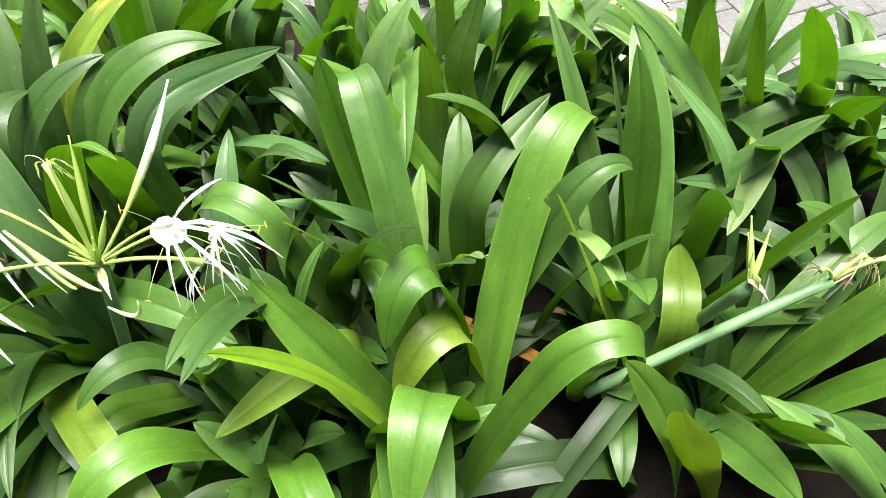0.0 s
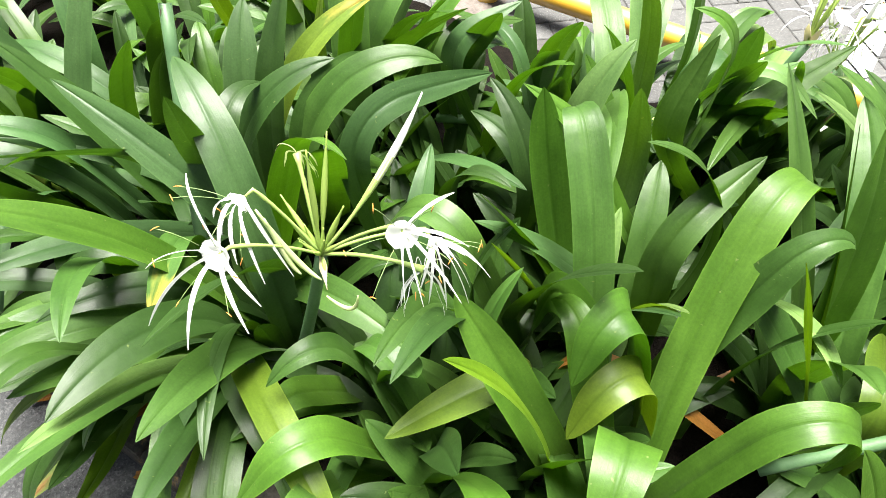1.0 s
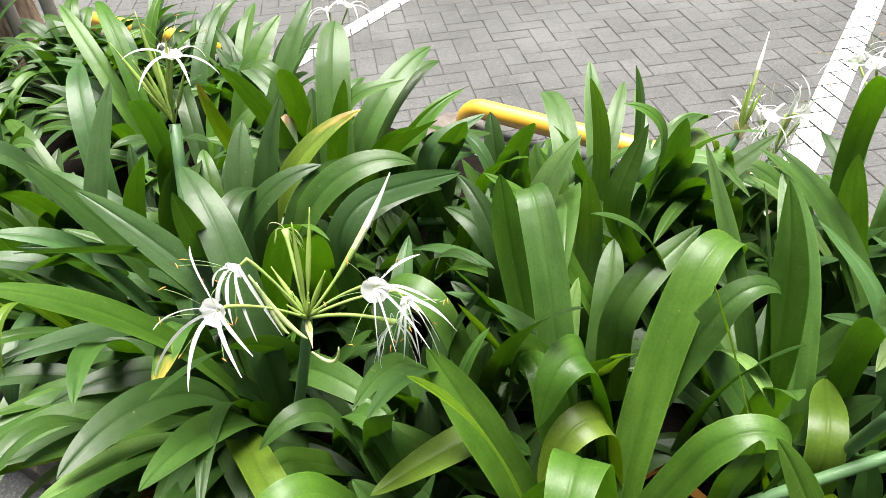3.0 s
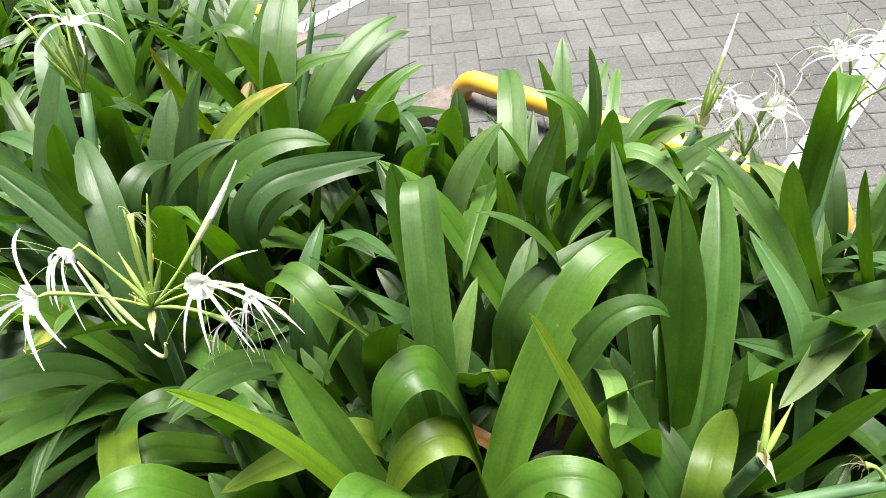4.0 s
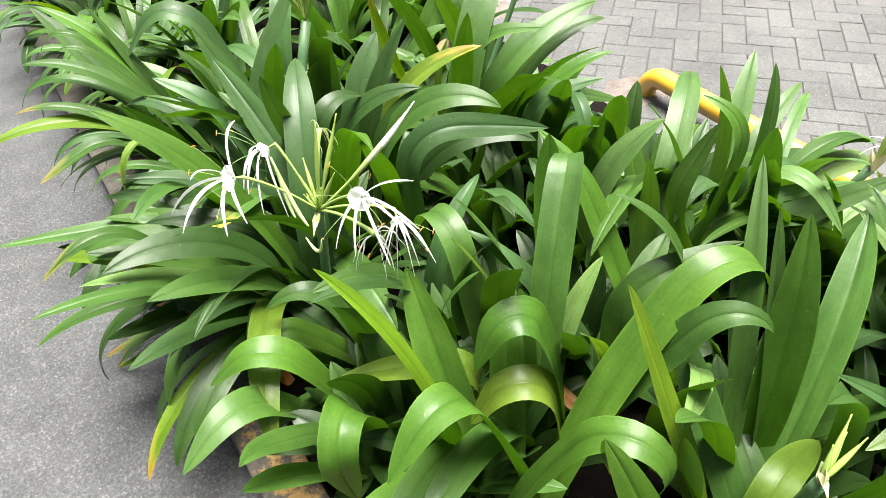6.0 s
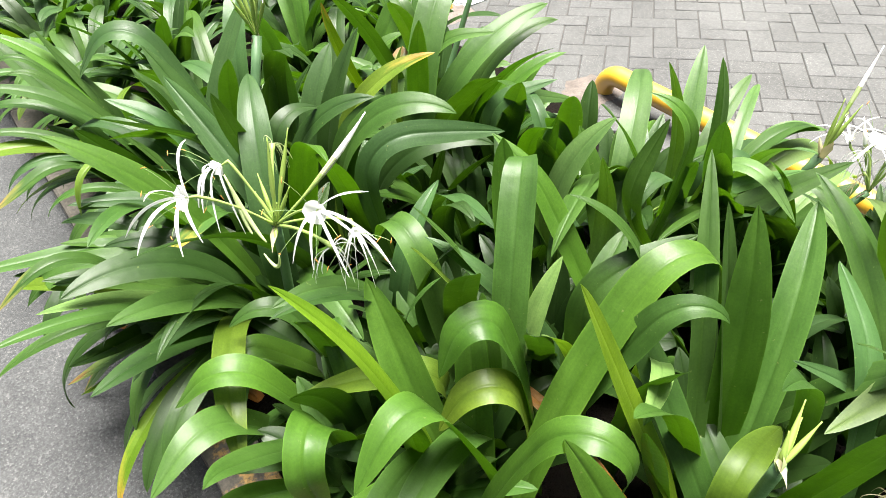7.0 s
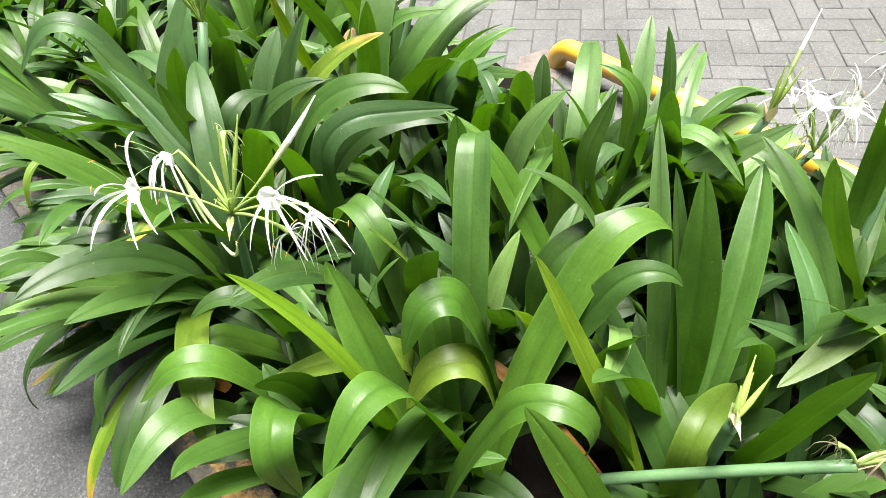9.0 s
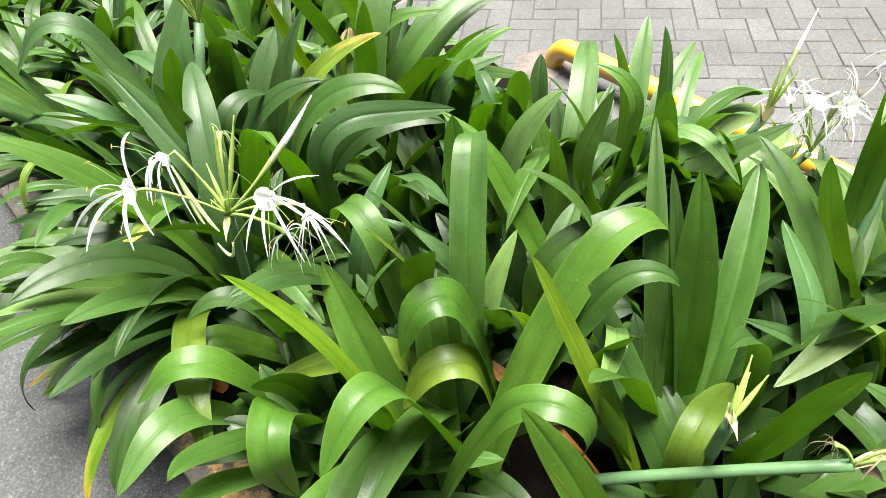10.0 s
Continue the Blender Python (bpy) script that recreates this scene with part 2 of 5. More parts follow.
def tube(points, radii, sides=8, closed=True):
    """Verts and faces of a round tube along points."""
    verts, faces = [], []
    pts = [Vector(p) for p in points]
    ref = Vector((0.3, 0.2, 0.93))
    for k, p in enumerate(pts):
        d = (pts[min(k + 1, len(pts) - 1)] - pts[max(k - 1, 0)]).normalized()
        a = d.cross(ref)
        if a.length < 0.05:
            a = d.cross(Vector((1, 0, 0)))
        a.normalize()
        ref = a.cross(d)
        for j in range(sides):
            w = 2 * math.pi * j / sides
            verts.append(p + radii[k] * (math.cos(w) * a + math.sin(w) * a.cross(d)))
    for k in range(len(pts) - 1):
        for j in range(sides):
            i = (j + 1) % sides
            faces.append((k * sides + j, k * sides + i, (k + 1) * sides + i, (k + 1) * sides + j))
    if closed:
        faces.append(tuple(range(sides))[::-1])
        faces.append(tuple(range((len(pts) - 1) * sides, len(pts) * sides)))
    return verts, faces


def box(x0, x1, y0, y1, z0, z1, bevel=0.0, cuts=0, rough=0.0):
    bm = bmesh.new()
    bmesh.ops.create_cube(bm, size=1, matrix=Matrix.Translation(((x0 + x1) / 2, (y0 + y1) / 2, (z0 + z1) / 2)) @ Matrix.Diagonal((x1 - x0, y1 - y0, z1 - z0, 1)))
    if bevel:
        bmesh.ops.bevel(bm, geom=bm.edges[:], offset=bevel, segments=2, affect="EDGES", profile=0.6)
    if cuts:
        long_edges = [e for e in bm.edges if abs(e.verts[0].co.x - e.verts[1].co.x) > 0.5 * (x1 - x0)]
        bmesh.ops.subdivide_edges(bm, edges=long_edges, cuts=cuts)
    if rough:
        for v in bm.verts:
            v.co += rough * noise.noise_vector(v.co * 9.0)
    me = bpy.data.meshes.new("block")
    bm.to_mesh(me)
    bm.free()
    return me


# tints of leaves (linear base colours)
TINT = {
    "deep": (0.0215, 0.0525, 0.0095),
    "mid": (0.0375, 0.088, 0.014),
    "bright": (0.0435, 0.105, 0.010),
    "lime": (0.083, 0.155, 0.007),
    "old": (0.08, 0.135, 0.012),
    "pale": (0.10, 0.17, 0.045),
    "blue": (0.037, 0.085, 0.0235),
    # soft: haze of the stronger light near the wheel stop, put into the colour
    "soft": (0.062, 0.124, 0.034),
    "yellow": (0.40, 0.27, 0.02),
    "orange": (0.34, 0.15, 0.03),
    "dead": (0.17, 0.07, 0.012),
}


def arch(s, power, span=0.3):
    """How far along its bend a leaf is at s: gradual (power) or folded over at one place (-power), sharply where span is small."""
    if power > 0:
        return s ** power
    q = min(1.0, max(0.0, (s + power) / span + 0.5))
    return 0.15 * s + 0.85 * q * q * (3 - 2 * q)


def leaf_mesh(heading, rise, length, bend, power, side, width, twist, tip=1.0, channel=0.22, curl=0.0, tipped="", span=0.3, nod=0.0):
    """A strap leaf that leaves its base at an angle (rise) towards a heading and arches over by `bend` degrees;
    `power` says how late it bends, `side` how far it veers, `twist` how far its face turns, `nod` how far its very tip hangs."""
    n = 46
    across = (-1.0, -0.72, -0.4, -0.1, 0.0, 0.1, 0.4, 0.72, 1.0)
    tip *= random.uniform(0.85, 1.3)
    wave, phase = random.uniform(0.0, 0.17), random.uniform(0, 6.3)
    verts, uvs, faces = [], [], []
    p = Vector((0, 0, 0))
    for k in range(n + 1):
        s = k / n
        th = radians(rise - bend * arch(s, power, span) - nod * max(0.0, (s - 0.88) / 0.12) ** 1.5)
        ph = radians(heading + side * s)
        d = Vector((math.cos(th) * math.cos(ph), math.cos(th) * math.sin(ph), math.sin(th)))
        left = Vector((-math.sin(ph), math.cos(ph), 0))
        up = d.cross(left)
        tw = radians(twist) * min(1.0, s / 0.45) + radians(curl) * s * s
        l2 = left * math.cos(tw) + up * math.sin(tw)
        u2 = up * math.cos(tw) - left * math.sin(tw)
        w = 0.5 + 0.5 * min(1.0, s / 0.45) ** 0.8
        if s > 0.68:
            q = (s - 0.68) / 0.32
            w *= max(0.0, 1 - q ** (1.9 * tip)) ** 0.72
        w = max(w, 0.02)
        half = 0.5 * width * w
        ch = channel * (1.6 * (1 - s) ** 2 + 0.35)
        for a in across:
            off = abs(a)
            rip = wave * math.sin(phase + 9 * s + (1.3 if a > 0 else 0.0)) * off ** 2
            h = half * (ch * off + rip) - (0.0009 if off < 0.05 else 0.0)
            verts.append(p + l2 * half * a * (1 - 0.12 * ch) + u2 * h)
            uvs.append((0.5 + 0.5 * a, s))
        p = p + d * (length / n)
    c = len(across)
    for k in range(n):
        for j in range(c - 1):
            faces.append((k * c + j, (k + 1) * c + j, (k + 1) * c + j + 1, k * c + j + 1))
    return mesh_of("leaf", verts, faces, LEAF_TIPS[tipped] if tipped else LEAF, True, uvs)


def leaf(plant, x, y, z, heading, rise, length, bend, power, side, width, twist, tint="mid", **more):
    me = leaf_mesh(heading, rise, length, bend, power, side, width, twist, **more)
    o = plant.location
    words = {"yellow": "yellowed leaf", "dead": "dead brown leaf", "old": "aging yellow-green leaf", "lime": "bright yellow-green leaf"}
    ob = part("leaf", me, plant, words.get(tint, ""), (x - o.x, y - o.y, z - o.z))
    j = random.uniform(0.8, 1.18)
    r, g, b = TINT[tint]
    ob.color = (r * j * random.uniform(0.95, 1.06), g * j, b * j, 1)
    return ob


def plant_at(x, y, label="spider lily plant with long glossy green strap leaves", category="plant"):
    return thing("spider_lily_plant", (x, y, SOIL_Z), label, category, "spider lilies in the bed")


SOIL_Z = 0.05

# ---- ground, paving, kerbs ----
EDGE_S, EDGE_N = 1.40, 3.08
ground = new("ground", mesh_of("ground", [(-150, -150, 0), (150, -150, 0), (150, 150, 0), (-150, 150, 0)], [(0, 1, 2, 3)], ASPHALT, False))
tagged(ground, "dark grey asphalt driveway with fine grit", "ground", "", "structure")

grid_n = 90
sv, sf = [], []
for i in range(grid_n * 2 + 1):
    for j in range(31):
        x, y = -6.5 + 9.0 * i / (grid_n * 2), EDGE_S + 0.06 + (EDGE_N - EDGE_S - 0.06) * j / 30
        sv.append((x, y, SOIL_Z - 0.015 + 0.05 * noise.noise((x * 2.1, y * 2.1, 0)) * 0.6 + 0.02 * noise.noise((x * 14, y * 14, 3))))
for i in range(grid_n * 2):
    for j in range(30):
        a = i * 31 + j
        sf.append((a, a + 31, a + 32, a + 1))
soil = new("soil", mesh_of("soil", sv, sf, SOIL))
tagged(soil, "soil between the lily plants, coloured near black for the shade there", "soil", "", "structure")

x = -6.5
kerb = thing("kerb", (0, EDGE_S, 0), "low concrete kerb with flaking yellow paint along the bed", "kerb", "", "structure")
while x < 2.5:
    ln = 0.6
    me = box(0.004, ln - 0.004, -0.07, 0.05, -0.02, 0.085, 0.012, 5, 0.004)
    me.materials.append(KERB)
    part("kerb_stone", me, kerb, "", (x, 0, 0))
    x += ln

# ---- the lily plants ----
A = plant_at(0.195, 1.670, "spider lily with white spidery flowers on a leaning stalk")
B = plant_at(0.815, 1.740, "spider lily with bright glossy leaves curling over")
S = plant_at(0.785, 1.560, "spider lily with broad shiny arching leaves")
T = plant_at(0.475, 1.710, "spider lily with shiny arching leaves over the kerb")
U = plant_at(0.635, 1.620, "spider lily with broad leaves folding down over the kerb")
C = plant_at(0.715, 2.070, "spider lily with broad upright dark green leaves")
D = plant_at(1.155, 2.070, "spider lily with tall upright leaves and a green bud")
R = plant_at(1.385, 1.990, "spider lily with broad bright leaves and a fallen stalk")
E = plant_at(0.485, 2.540, "spider lily with upright leaves beside the wheel stop")
J = plant_at(0.785, 2.640, "spider lily with drooping pale leaves and white flowers")
K = plant_at(1.235, 2.490, "spider lily with long arching leaves, some folded over")
G = plant_at(0.015, 1.920, "spider lily with a tall stalk of yellow-green buds")
H = plant_at(0.235, 2.240, "spider lily with dark leaves arching over the soil")
F = plant_at(-0.365, 2.090, "spider lily with broad deep green leaves")
P = plant_at(-0.015, 2.490, "spider lily with tall leaves, one tipped with orange")
O = plant_at(-0.415, 2.590, "spider lily with bright upright leaves near the paving")
I = plant_at(-0.465, 1.760, "spider lily spreading leaves over the kerb and asphalt")
N = plant_at(-0.865, 1.840, "spider lily with long leaves leaning over the kerb")
L = plant_at(1.44, 2.74, "spider lily with bright leaves near the paving")
M = plant_at(-0.715, 2.340)
leaf(A, 0.237, 1.602, 0.070, 282.3, 89.3, 0.731, 103.6, 1.80, -5.2, 0.0726, -30, "deep")
leaf(A, 0.237, 1.673, 0.066, 304.5, 69.7, 0.703, 59.7, 1.95, -16.3, 0.0680, -24, "mid")
leaf(A, 0.180, 1.669, 0.066, 308.6, 75.0, 0.700, 102.4, 2.10, 1.5, 0.0350, 0, "deep")
leaf(A, 0.139, 1.628, 0.066, 300.1, 73.7, 0.680, 149.4, 1.76, 2.9, 0.0499, 0, "mid")
leaf(A, 0.199, 1.667, 0.061, 295.3, 57.2, 0.724, 126.1, 1.47, -1.8, 0.0387, -8, "lime", tipped="yellow")
leaf(A, 0.203, 1.664, 0.059, 300.1, 57.8, 0.671, 122.5, 1.62, -0.2, 0.0643, -17, "deep")
leaf(T, 0.618, 1.626, 0.072, 259.9, 72.4, 0.614, 121.0, -0.75, -20.5, 0.0684, -9, "bright")
leaf(U, 0.540, 1.580, 0.059, 283.3, 64.5, 0.593, 91.7, -0.75, 6.3, 0.0731, -17, "mid")
leaf(T, 0.529, 1.698, 0.062, 249.2, 80.6, 0.565, 119.8, -0.82, -3.4, 0.0594, -17, "mid")
leaf(T, 0.436, 1.709, 0.059, 272.4, 66.8, 0.446, 120.5, -0.90, -4.7, 0.0679, -22, "bright")
leaf(A, 0.158, 1.605, 0.073, 330.0, 68.1, 0.752, 131.3, 1.80, 8.5, 0.0644, -14, "old")
leaf(U, 0.578, 1.605, 0.066, 315.2, 63.2, 0.719, 118.7, -1.03, -2.8, 0.0595, -18, "mid")
leaf(U, 0.673, 1.588, 0.050, 303.9, 62.5, 0.638, 17.9, 1.63, -2.1, 0.0600, -14, "mid")
leaf(U, 0.638, 1.579, 0.072, 342.0, 75.6, 0.828, 181.1, -0.74, -28.5, 0.0669, -27, "bright", span=0.2)
leaf(A, 0.103, 1.719, 0.061, 356.3, 82.9, 0.636, 119.7, 1.32, 3.3, 0.0695, 24, "mid")
leaf(A, 0.088, 1.625, 0.063, 330.7, 68.8, 0.600, 119.3, 1.72, 0.7, 0.0717, 5, "deep")
leaf(I, -0.132, 1.666, 0.020, 284.9, 45.6, 0.682, 13.6, 1.97, -2.5, 0.0626, -17, "deep")
leaf(I, -0.129, 1.561, 0.020, 293.3, 52.5, 0.638, 18.6, 2.02, 1.5, 0.0668, -28, "old")
leaf(A, 0.193, 1.661, 0.059, 266.1, 63.5, 0.658, 46.4, 1.90, 1.8, 0.0600, -10, "mid")
leaf(A, 0.191, 1.678, 0.065, 224.1, 67.7, 0.746, 125.2, -0.65, 0.3, 0.0604, -9, "deep")
leaf(A, 0.056, 1.676, 0.064, 303.6, 87.3, 0.645, 80.3, -0.64, 5.1, 0.0543, -9, "mid", tipped="yellow")
leaf(I, -0.158, 1.698, 0.020, 271.9, 60.4, 0.671, 105.5, 1.70, -0.1, 0.0620, -13, "deep")
leaf(A, 0.195, 1.677, 0.062, 260.7, 62.5, 0.673, 49.6, 1.65, 0.0, 0.0607, -13, "deep")
leaf(A, 0.251, 1.774, 0.072, 297.3, 88.6, 0.789, 79.6, 1.26, -16.2, 0.0628, 29, "deep")
leaf(A, 0.197, 1.668, 0.060, 296.1, 57.4, 0.672, 54.0, 1.60, -0.2, 0.0598, -11, "deep")
leaf(I, -0.356, 1.746, 0.020, 325.4, 11.8, 0.856, -18.4, 2.13, -21.3, 0.0573, 4, "lime")
leaf(T, 0.464, 1.696, 0.062, 326.4, 73.5, 0.678, 27.2, 1.74, -3.1, 0.0588, 2, "mid")
leaf(A, 0.142, 1.626, 0.096, 152.3, 67.4, 0.863, 214.2, 1.42, -3.2, 0.0617, 8, "deep")
leaf(T, 0.367, 1.679, 0.060, 346.6, 76.2, 0.758, 148.5, -0.54, 3.9, 0.0556, -7, "mid")
leaf(B, 0.873, 1.690, 0.072, 234.9, 81.6, 0.791, 27.2, 2.11, 15.8, 0.0471, -15, "lime")
leaf(B, 0.933, 1.701, 0.092, 194.4, 68.1, 0.606, 16.8, 1.85, -20.3, 0.0765, -27, "bright")
leaf(U, 0.694, 1.670, 0.108, 225.3, 118.7, 0.592, 134.1, -0.54, 13.9, 0.0731, 1, "old")
leaf(S, 0.948, 1.765, 0.087, 266.5, 80.8, 0.765, 126.5, -0.81, 15.8, 0.0830, 0, "bright", span=0.2)
leaf(B, 0.907, 1.863, 0.080, 242.0, 91.2, 0.724, 163.5, -0.80, 12.4, 0.0760, -22, "bright", span=0.2)
leaf(C, 0.677, 1.883, 0.147, 338.4, 87.3, 0.603, 163.9, -0.65, -4.3, 0.0697, 52, "bright")
leaf(B, 0.936, 1.815, 0.067, 241.8, 94.7, 0.620, 159.9, -0.75, 0.6, 0.0655, -15, "old")
leaf(B, 0.833, 1.835, 0.071, 297.7, 79.1, 0.690, 107.2, 1.81, -0.6, 0.0601, -9, "mid")
leaf(U, 0.774, 1.691, 0.040, 323.7, 74.3, 0.654, 11.1, 1.81, -0.6, 0.0535, -14, "bright")
leaf(B, 0.872, 1.711, 0.050, 285.7, 79.6, 0.696, 110.2, 1.86, 0.3, 0.0637, -18, "bright")
leaf(U, 0.619, 1.631, 0.063, 318.4, 77.1, 0.630, 31.6, 1.72, -1.4, 0.0647, 33, "deep")
leaf(B, 0.798, 1.758, 0.066, 301.6, 75.8, 0.678, 99.6, 1.90, -0.3, 0.0588, -4, "mid")
leaf(C, 0.814, 1.864, 0.067, 127.4, 92.1, 0.772, 66.0, 1.78, 5.4, 0.0695, -6, "mid", tip=3.5, nod=115)
leaf(C, 0.786, 1.896, 0.056, 100.5, 86.4, 0.515, 50.8, 2.04, -0.1, 0.0477, 5, "pale")
leaf(C, 0.989, 1.698, 0.109, 107.9, 64.6, 0.834, 134.9, -0.85, -40.2, 0.0750, 9, "bright")
leaf(C, 0.866, 2.053, 0.062, 67.7, 98.5, 0.679, 82.6, -0.67, -0.5, 0.0672, 33, "mid")
leaf(C, 0.885, 1.872, 0.076, 32.4, 80.0, 0.714, 164.9, -0.91, 16.2, 0.0670, 31, "mid")
leaf(C, 0.765, 1.990, 0.066, 162.3, 70.7, 0.686, -11.8, 1.86, -2.2, 0.0678, -24, "bright", tip=1.4)
leaf(C, 0.834, 1.959, 0.059, 99.2, 75.7, 0.549, 55.8, 1.89, 8.9, 0.0613, 0, "mid", tip=1.5)
leaf(C, 0.761, 2.133, 0.065, 304.7, 63.8, 0.668, 17.3, 1.61, -6.5, 0.0311, 3, "pale")
leaf(C, 0.701, 1.979, 0.047, 54.2, 125.4, 0.601, 97.9, 2.73, -3.7, 0.0625, -20, "mid")
leaf(C, 0.721, 1.855, 0.071, 185.6, 78.2, 0.744, 136.6, -0.73, -9.8, 0.0633, -7, "mid")
leaf(C, 0.859, 2.061, 0.063, 221.7, 74.9, 0.643, 55.4, 1.81, -9.4, 0.0591, -5, "blue")
leaf(C, 0.733, 1.973, 0.043, 77.9, 134.9, 0.663, 118.1, 2.81, -4.2, 0.0661, -32, "mid")
leaf(C, 0.594, 1.922, 0.071, 319.5, 74.6, 0.783, 33.2, 1.90, 17.0, 0.0636, -1, "deep")
leaf(C, 0.714, 2.063, 0.058, 312.5, 66.9, 0.656, 21.6, 1.81, 0.4, 0.0560, -3, "blue")
leaf(H, 0.154, 2.116, 0.065, 340.7, 76.3, 0.697, 85.9, 1.63, 11.9, 0.0609, -14, "blue")
leaf(C, 0.687, 2.030, 0.060, 101.2, 65.7, 0.592, 137.8, 1.58, -1.3, 0.0681, 12, "mid")
leaf(D, 1.134, 2.102, 0.070, 140.1, 90.2, 0.731, 21.2, 2.32, 10.8, 0.0749, -17, "bright")
leaf(D, 1.202, 2.000, 0.071, 97.3, 67.9, 0.752, 49.0, 1.72, 25.1, 0.0740, -26, "mid")
leaf(D, 1.181, 1.996, 0.072, 141.5, 74.4, 0.800, 35.4, 1.78, -7.3, 0.0413, -1, "mid")
# lime tint here paints in the light coming through the leaf
leaf(D, 1.224, 1.982, 0.078, 228.0, 72.4, 0.790, 3.9, 1.79, -5.2, 0.0520, -20, "lime")
leaf(D, 0.906, 2.108, 0.077, 349.7, 82.9, 0.710, 79.0, 1.65, -58.5, 0.0390, -11, "pale", tip=1.4)
leaf(S, 0.961, 1.619, 0.056, 33.7, 84.5, 0.844, 195.0, -0.80, -0.7, 0.0570, 17, "bright")
leaf(D, 1.108, 1.949, 0.049, 278.4, 68.8, 0.719, 3.3, 1.82, 0.4, 0.0558, 25, "bright")
leaf(D, 1.234, 1.975, 0.070, 122.4, 100.0, 0.538, 121.6, -0.68, -29.2, 0.0617, -2, "old", tip=1.5)
leaf(R, 1.238, 2.115, 0.066, 338.2, 74.4, 0.655, 1.5, 1.80, 1.1, 0.0652, -34, "bright")
leaf(K, 1.317, 2.516, 0.067, 279.0, 76.2, 0.681, 85.1, -0.63, -21.8, 0.0607, -9, "pale")
leaf(K, 1.353, 2.535, 0.072, 267.8, 72.7, 0.740, 39.5, 1.19, -16.5, 0.0441, 15, "mid")
leaf(K, 1.427, 2.472, 0.064, 237.2, 66.3, 0.602, 46.3, 1.62, -13.5, 0.0412, -24, "blue")
leaf(K, 1.355, 2.196, 0.071, 136.2, 78.0, 0.639, 63.4, -0.71, 8.3, 0.0601, 22, "blue", tip=1.8)
leaf(K, 1.340, 2.371, 0.065, 170.9, 80.0, 0.727, 56.2, 1.90, -3.9, 0.0571, -13, "mid")
leaf(K, 1.200, 2.598, 0.117, 305.0, 110.1, 0.869, 161.3, 3.31, -27.4, 0.0604, -1, "bright")
leaf(D, 1.078, 2.061, 0.067, 87.8, 68.9, 0.688, 131.5, 1.76, -8.2, 0.0524, -18, "blue")
leaf(D, 1.244, 2.124, 0.065, 274.1, 98.7, 0.699, 81.6, 2.29, 1.7, 0.0516, -17, "mid")
leaf(D, 1.005, 1.967, 0.063, 334.5, 86.3, 0.659, 33.4, 1.70, 2.0, 0.0585, -2, "mid")
leaf(D, 1.179, 2.102, 0.066, 175.2, 81.0, 0.742, 5.8, 1.81, 0.3, 0.0563, 14, "mid")
leaf(D, 1.122, 2.020, 0.054, 285.3, 69.7, 0.657, 2.8, 1.80, 0.2, 0.0435, -5, "mid")
leaf(D, 1.118, 2.070, 0.066, 280.2, 78.7, 0.726, 45.1, 2.06, 1.3, 0.0597, 6, "mid")
leaf(R, 1.349, 1.995, 0.061, 58.0, 69.3, 0.639, 105.9, 1.81, -1.7, 0.0559, -4, "mid")
leaf(K, 1.250, 2.495, 0.058, 109.3, 62.4, 0.642, 104.1, 1.70, -0.2, 0.0495, 5, "mid")
leaf(T, 0.591, 1.787, 0.068, 284.1, 92.4, 0.725, 93.3, 2.15, -4.3, 0.0486, -20, "mid")
leaf(T, 0.629, 1.786, 0.069, 285.6, 90.5, 0.748, 90.7, 2.21, -6.3, 0.0543, -1, "deep")
leaf(H, 0.430, 1.863, 0.036, 98.5, 98.8, 0.563, 88.2, 1.69, 15.0, 0.0558, -1, "blue")
leaf(H, 0.375, 2.184, 0.033, 157.9, 132.3, 0.704, 123.6, 2.04, -2.0, 0.0650, -26, "deep")
leaf(H, 0.419, 2.183, 0.027, 173.6, 127.1, 0.599, 135.9, 1.86, 0.7, 0.0641, -26, "deep")
leaf(C, 0.677, 2.056, 0.057, 265.5, 67.5, 0.649, 8.0, 1.81, 1.2, 0.0554, -10, "old")
leaf(C, 0.721, 2.077, 0.063, 246.5, 70.8, 0.682, 14.1, 1.81, -0.2, 0.0588, 5, "mid")
leaf(C, 0.602, 1.994, 0.048, 358.1, 126.4, 0.653, 150.3, 2.77, -8.6, 0.0586, -3, "deep")
leaf(J, 0.757, 2.645, 0.066, 293.1, 67.6, 0.707, 29.2, 1.83, 0.7, 0.0641, -17, "mid")
leaf(J, 0.722, 2.653, 0.070, 301.8, 65.5, 0.721, 32.5, 1.74, 1.5, 0.0642, -25, "mid")
leaf(J, 0.695, 2.654, 0.071, 299.3, 68.7, 0.708, 20.9, 1.64, 2.0, 0.0625, -15, "mid")
leaf(J, 0.698, 2.660, 0.075, 296.9, 65.0, 0.721, -0.3, 1.80, 0.8, 0.0661, -18, "blue")
leaf(C, 0.803, 2.068, 0.062, 212.8, 113.7, 0.729, 106.3, 2.64, 4.0, 0.0455, 2, "mid")
leaf(E, 0.606, 2.459, 0.029, 156.5, 148.1, 0.680, 159.4, 3.13, 9.4, 0.0527, -52, "bright")
leaf(E, 0.346, 2.512, 0.067, 299.6, 76.2, 0.692, 43.3, 1.80, 4.1, 0.0578, 1, "mid")
leaf(E, 0.604, 2.567, 0.064, 262.8, 81.1, 0.659, 33.7, 1.82, -3.1, 0.0531, -16, "mid")
leaf(E, 0.662, 2.560, 0.060, 102.4, 62.9, 0.626, 106.5, 1.53, -4.9, 0.0532, 2, "blue")
leaf(P, 0.009, 2.493, 0.062, 330.9, 59.6, 0.738, 12.3, 1.78, -0.3, 0.0679, -33, "mid")
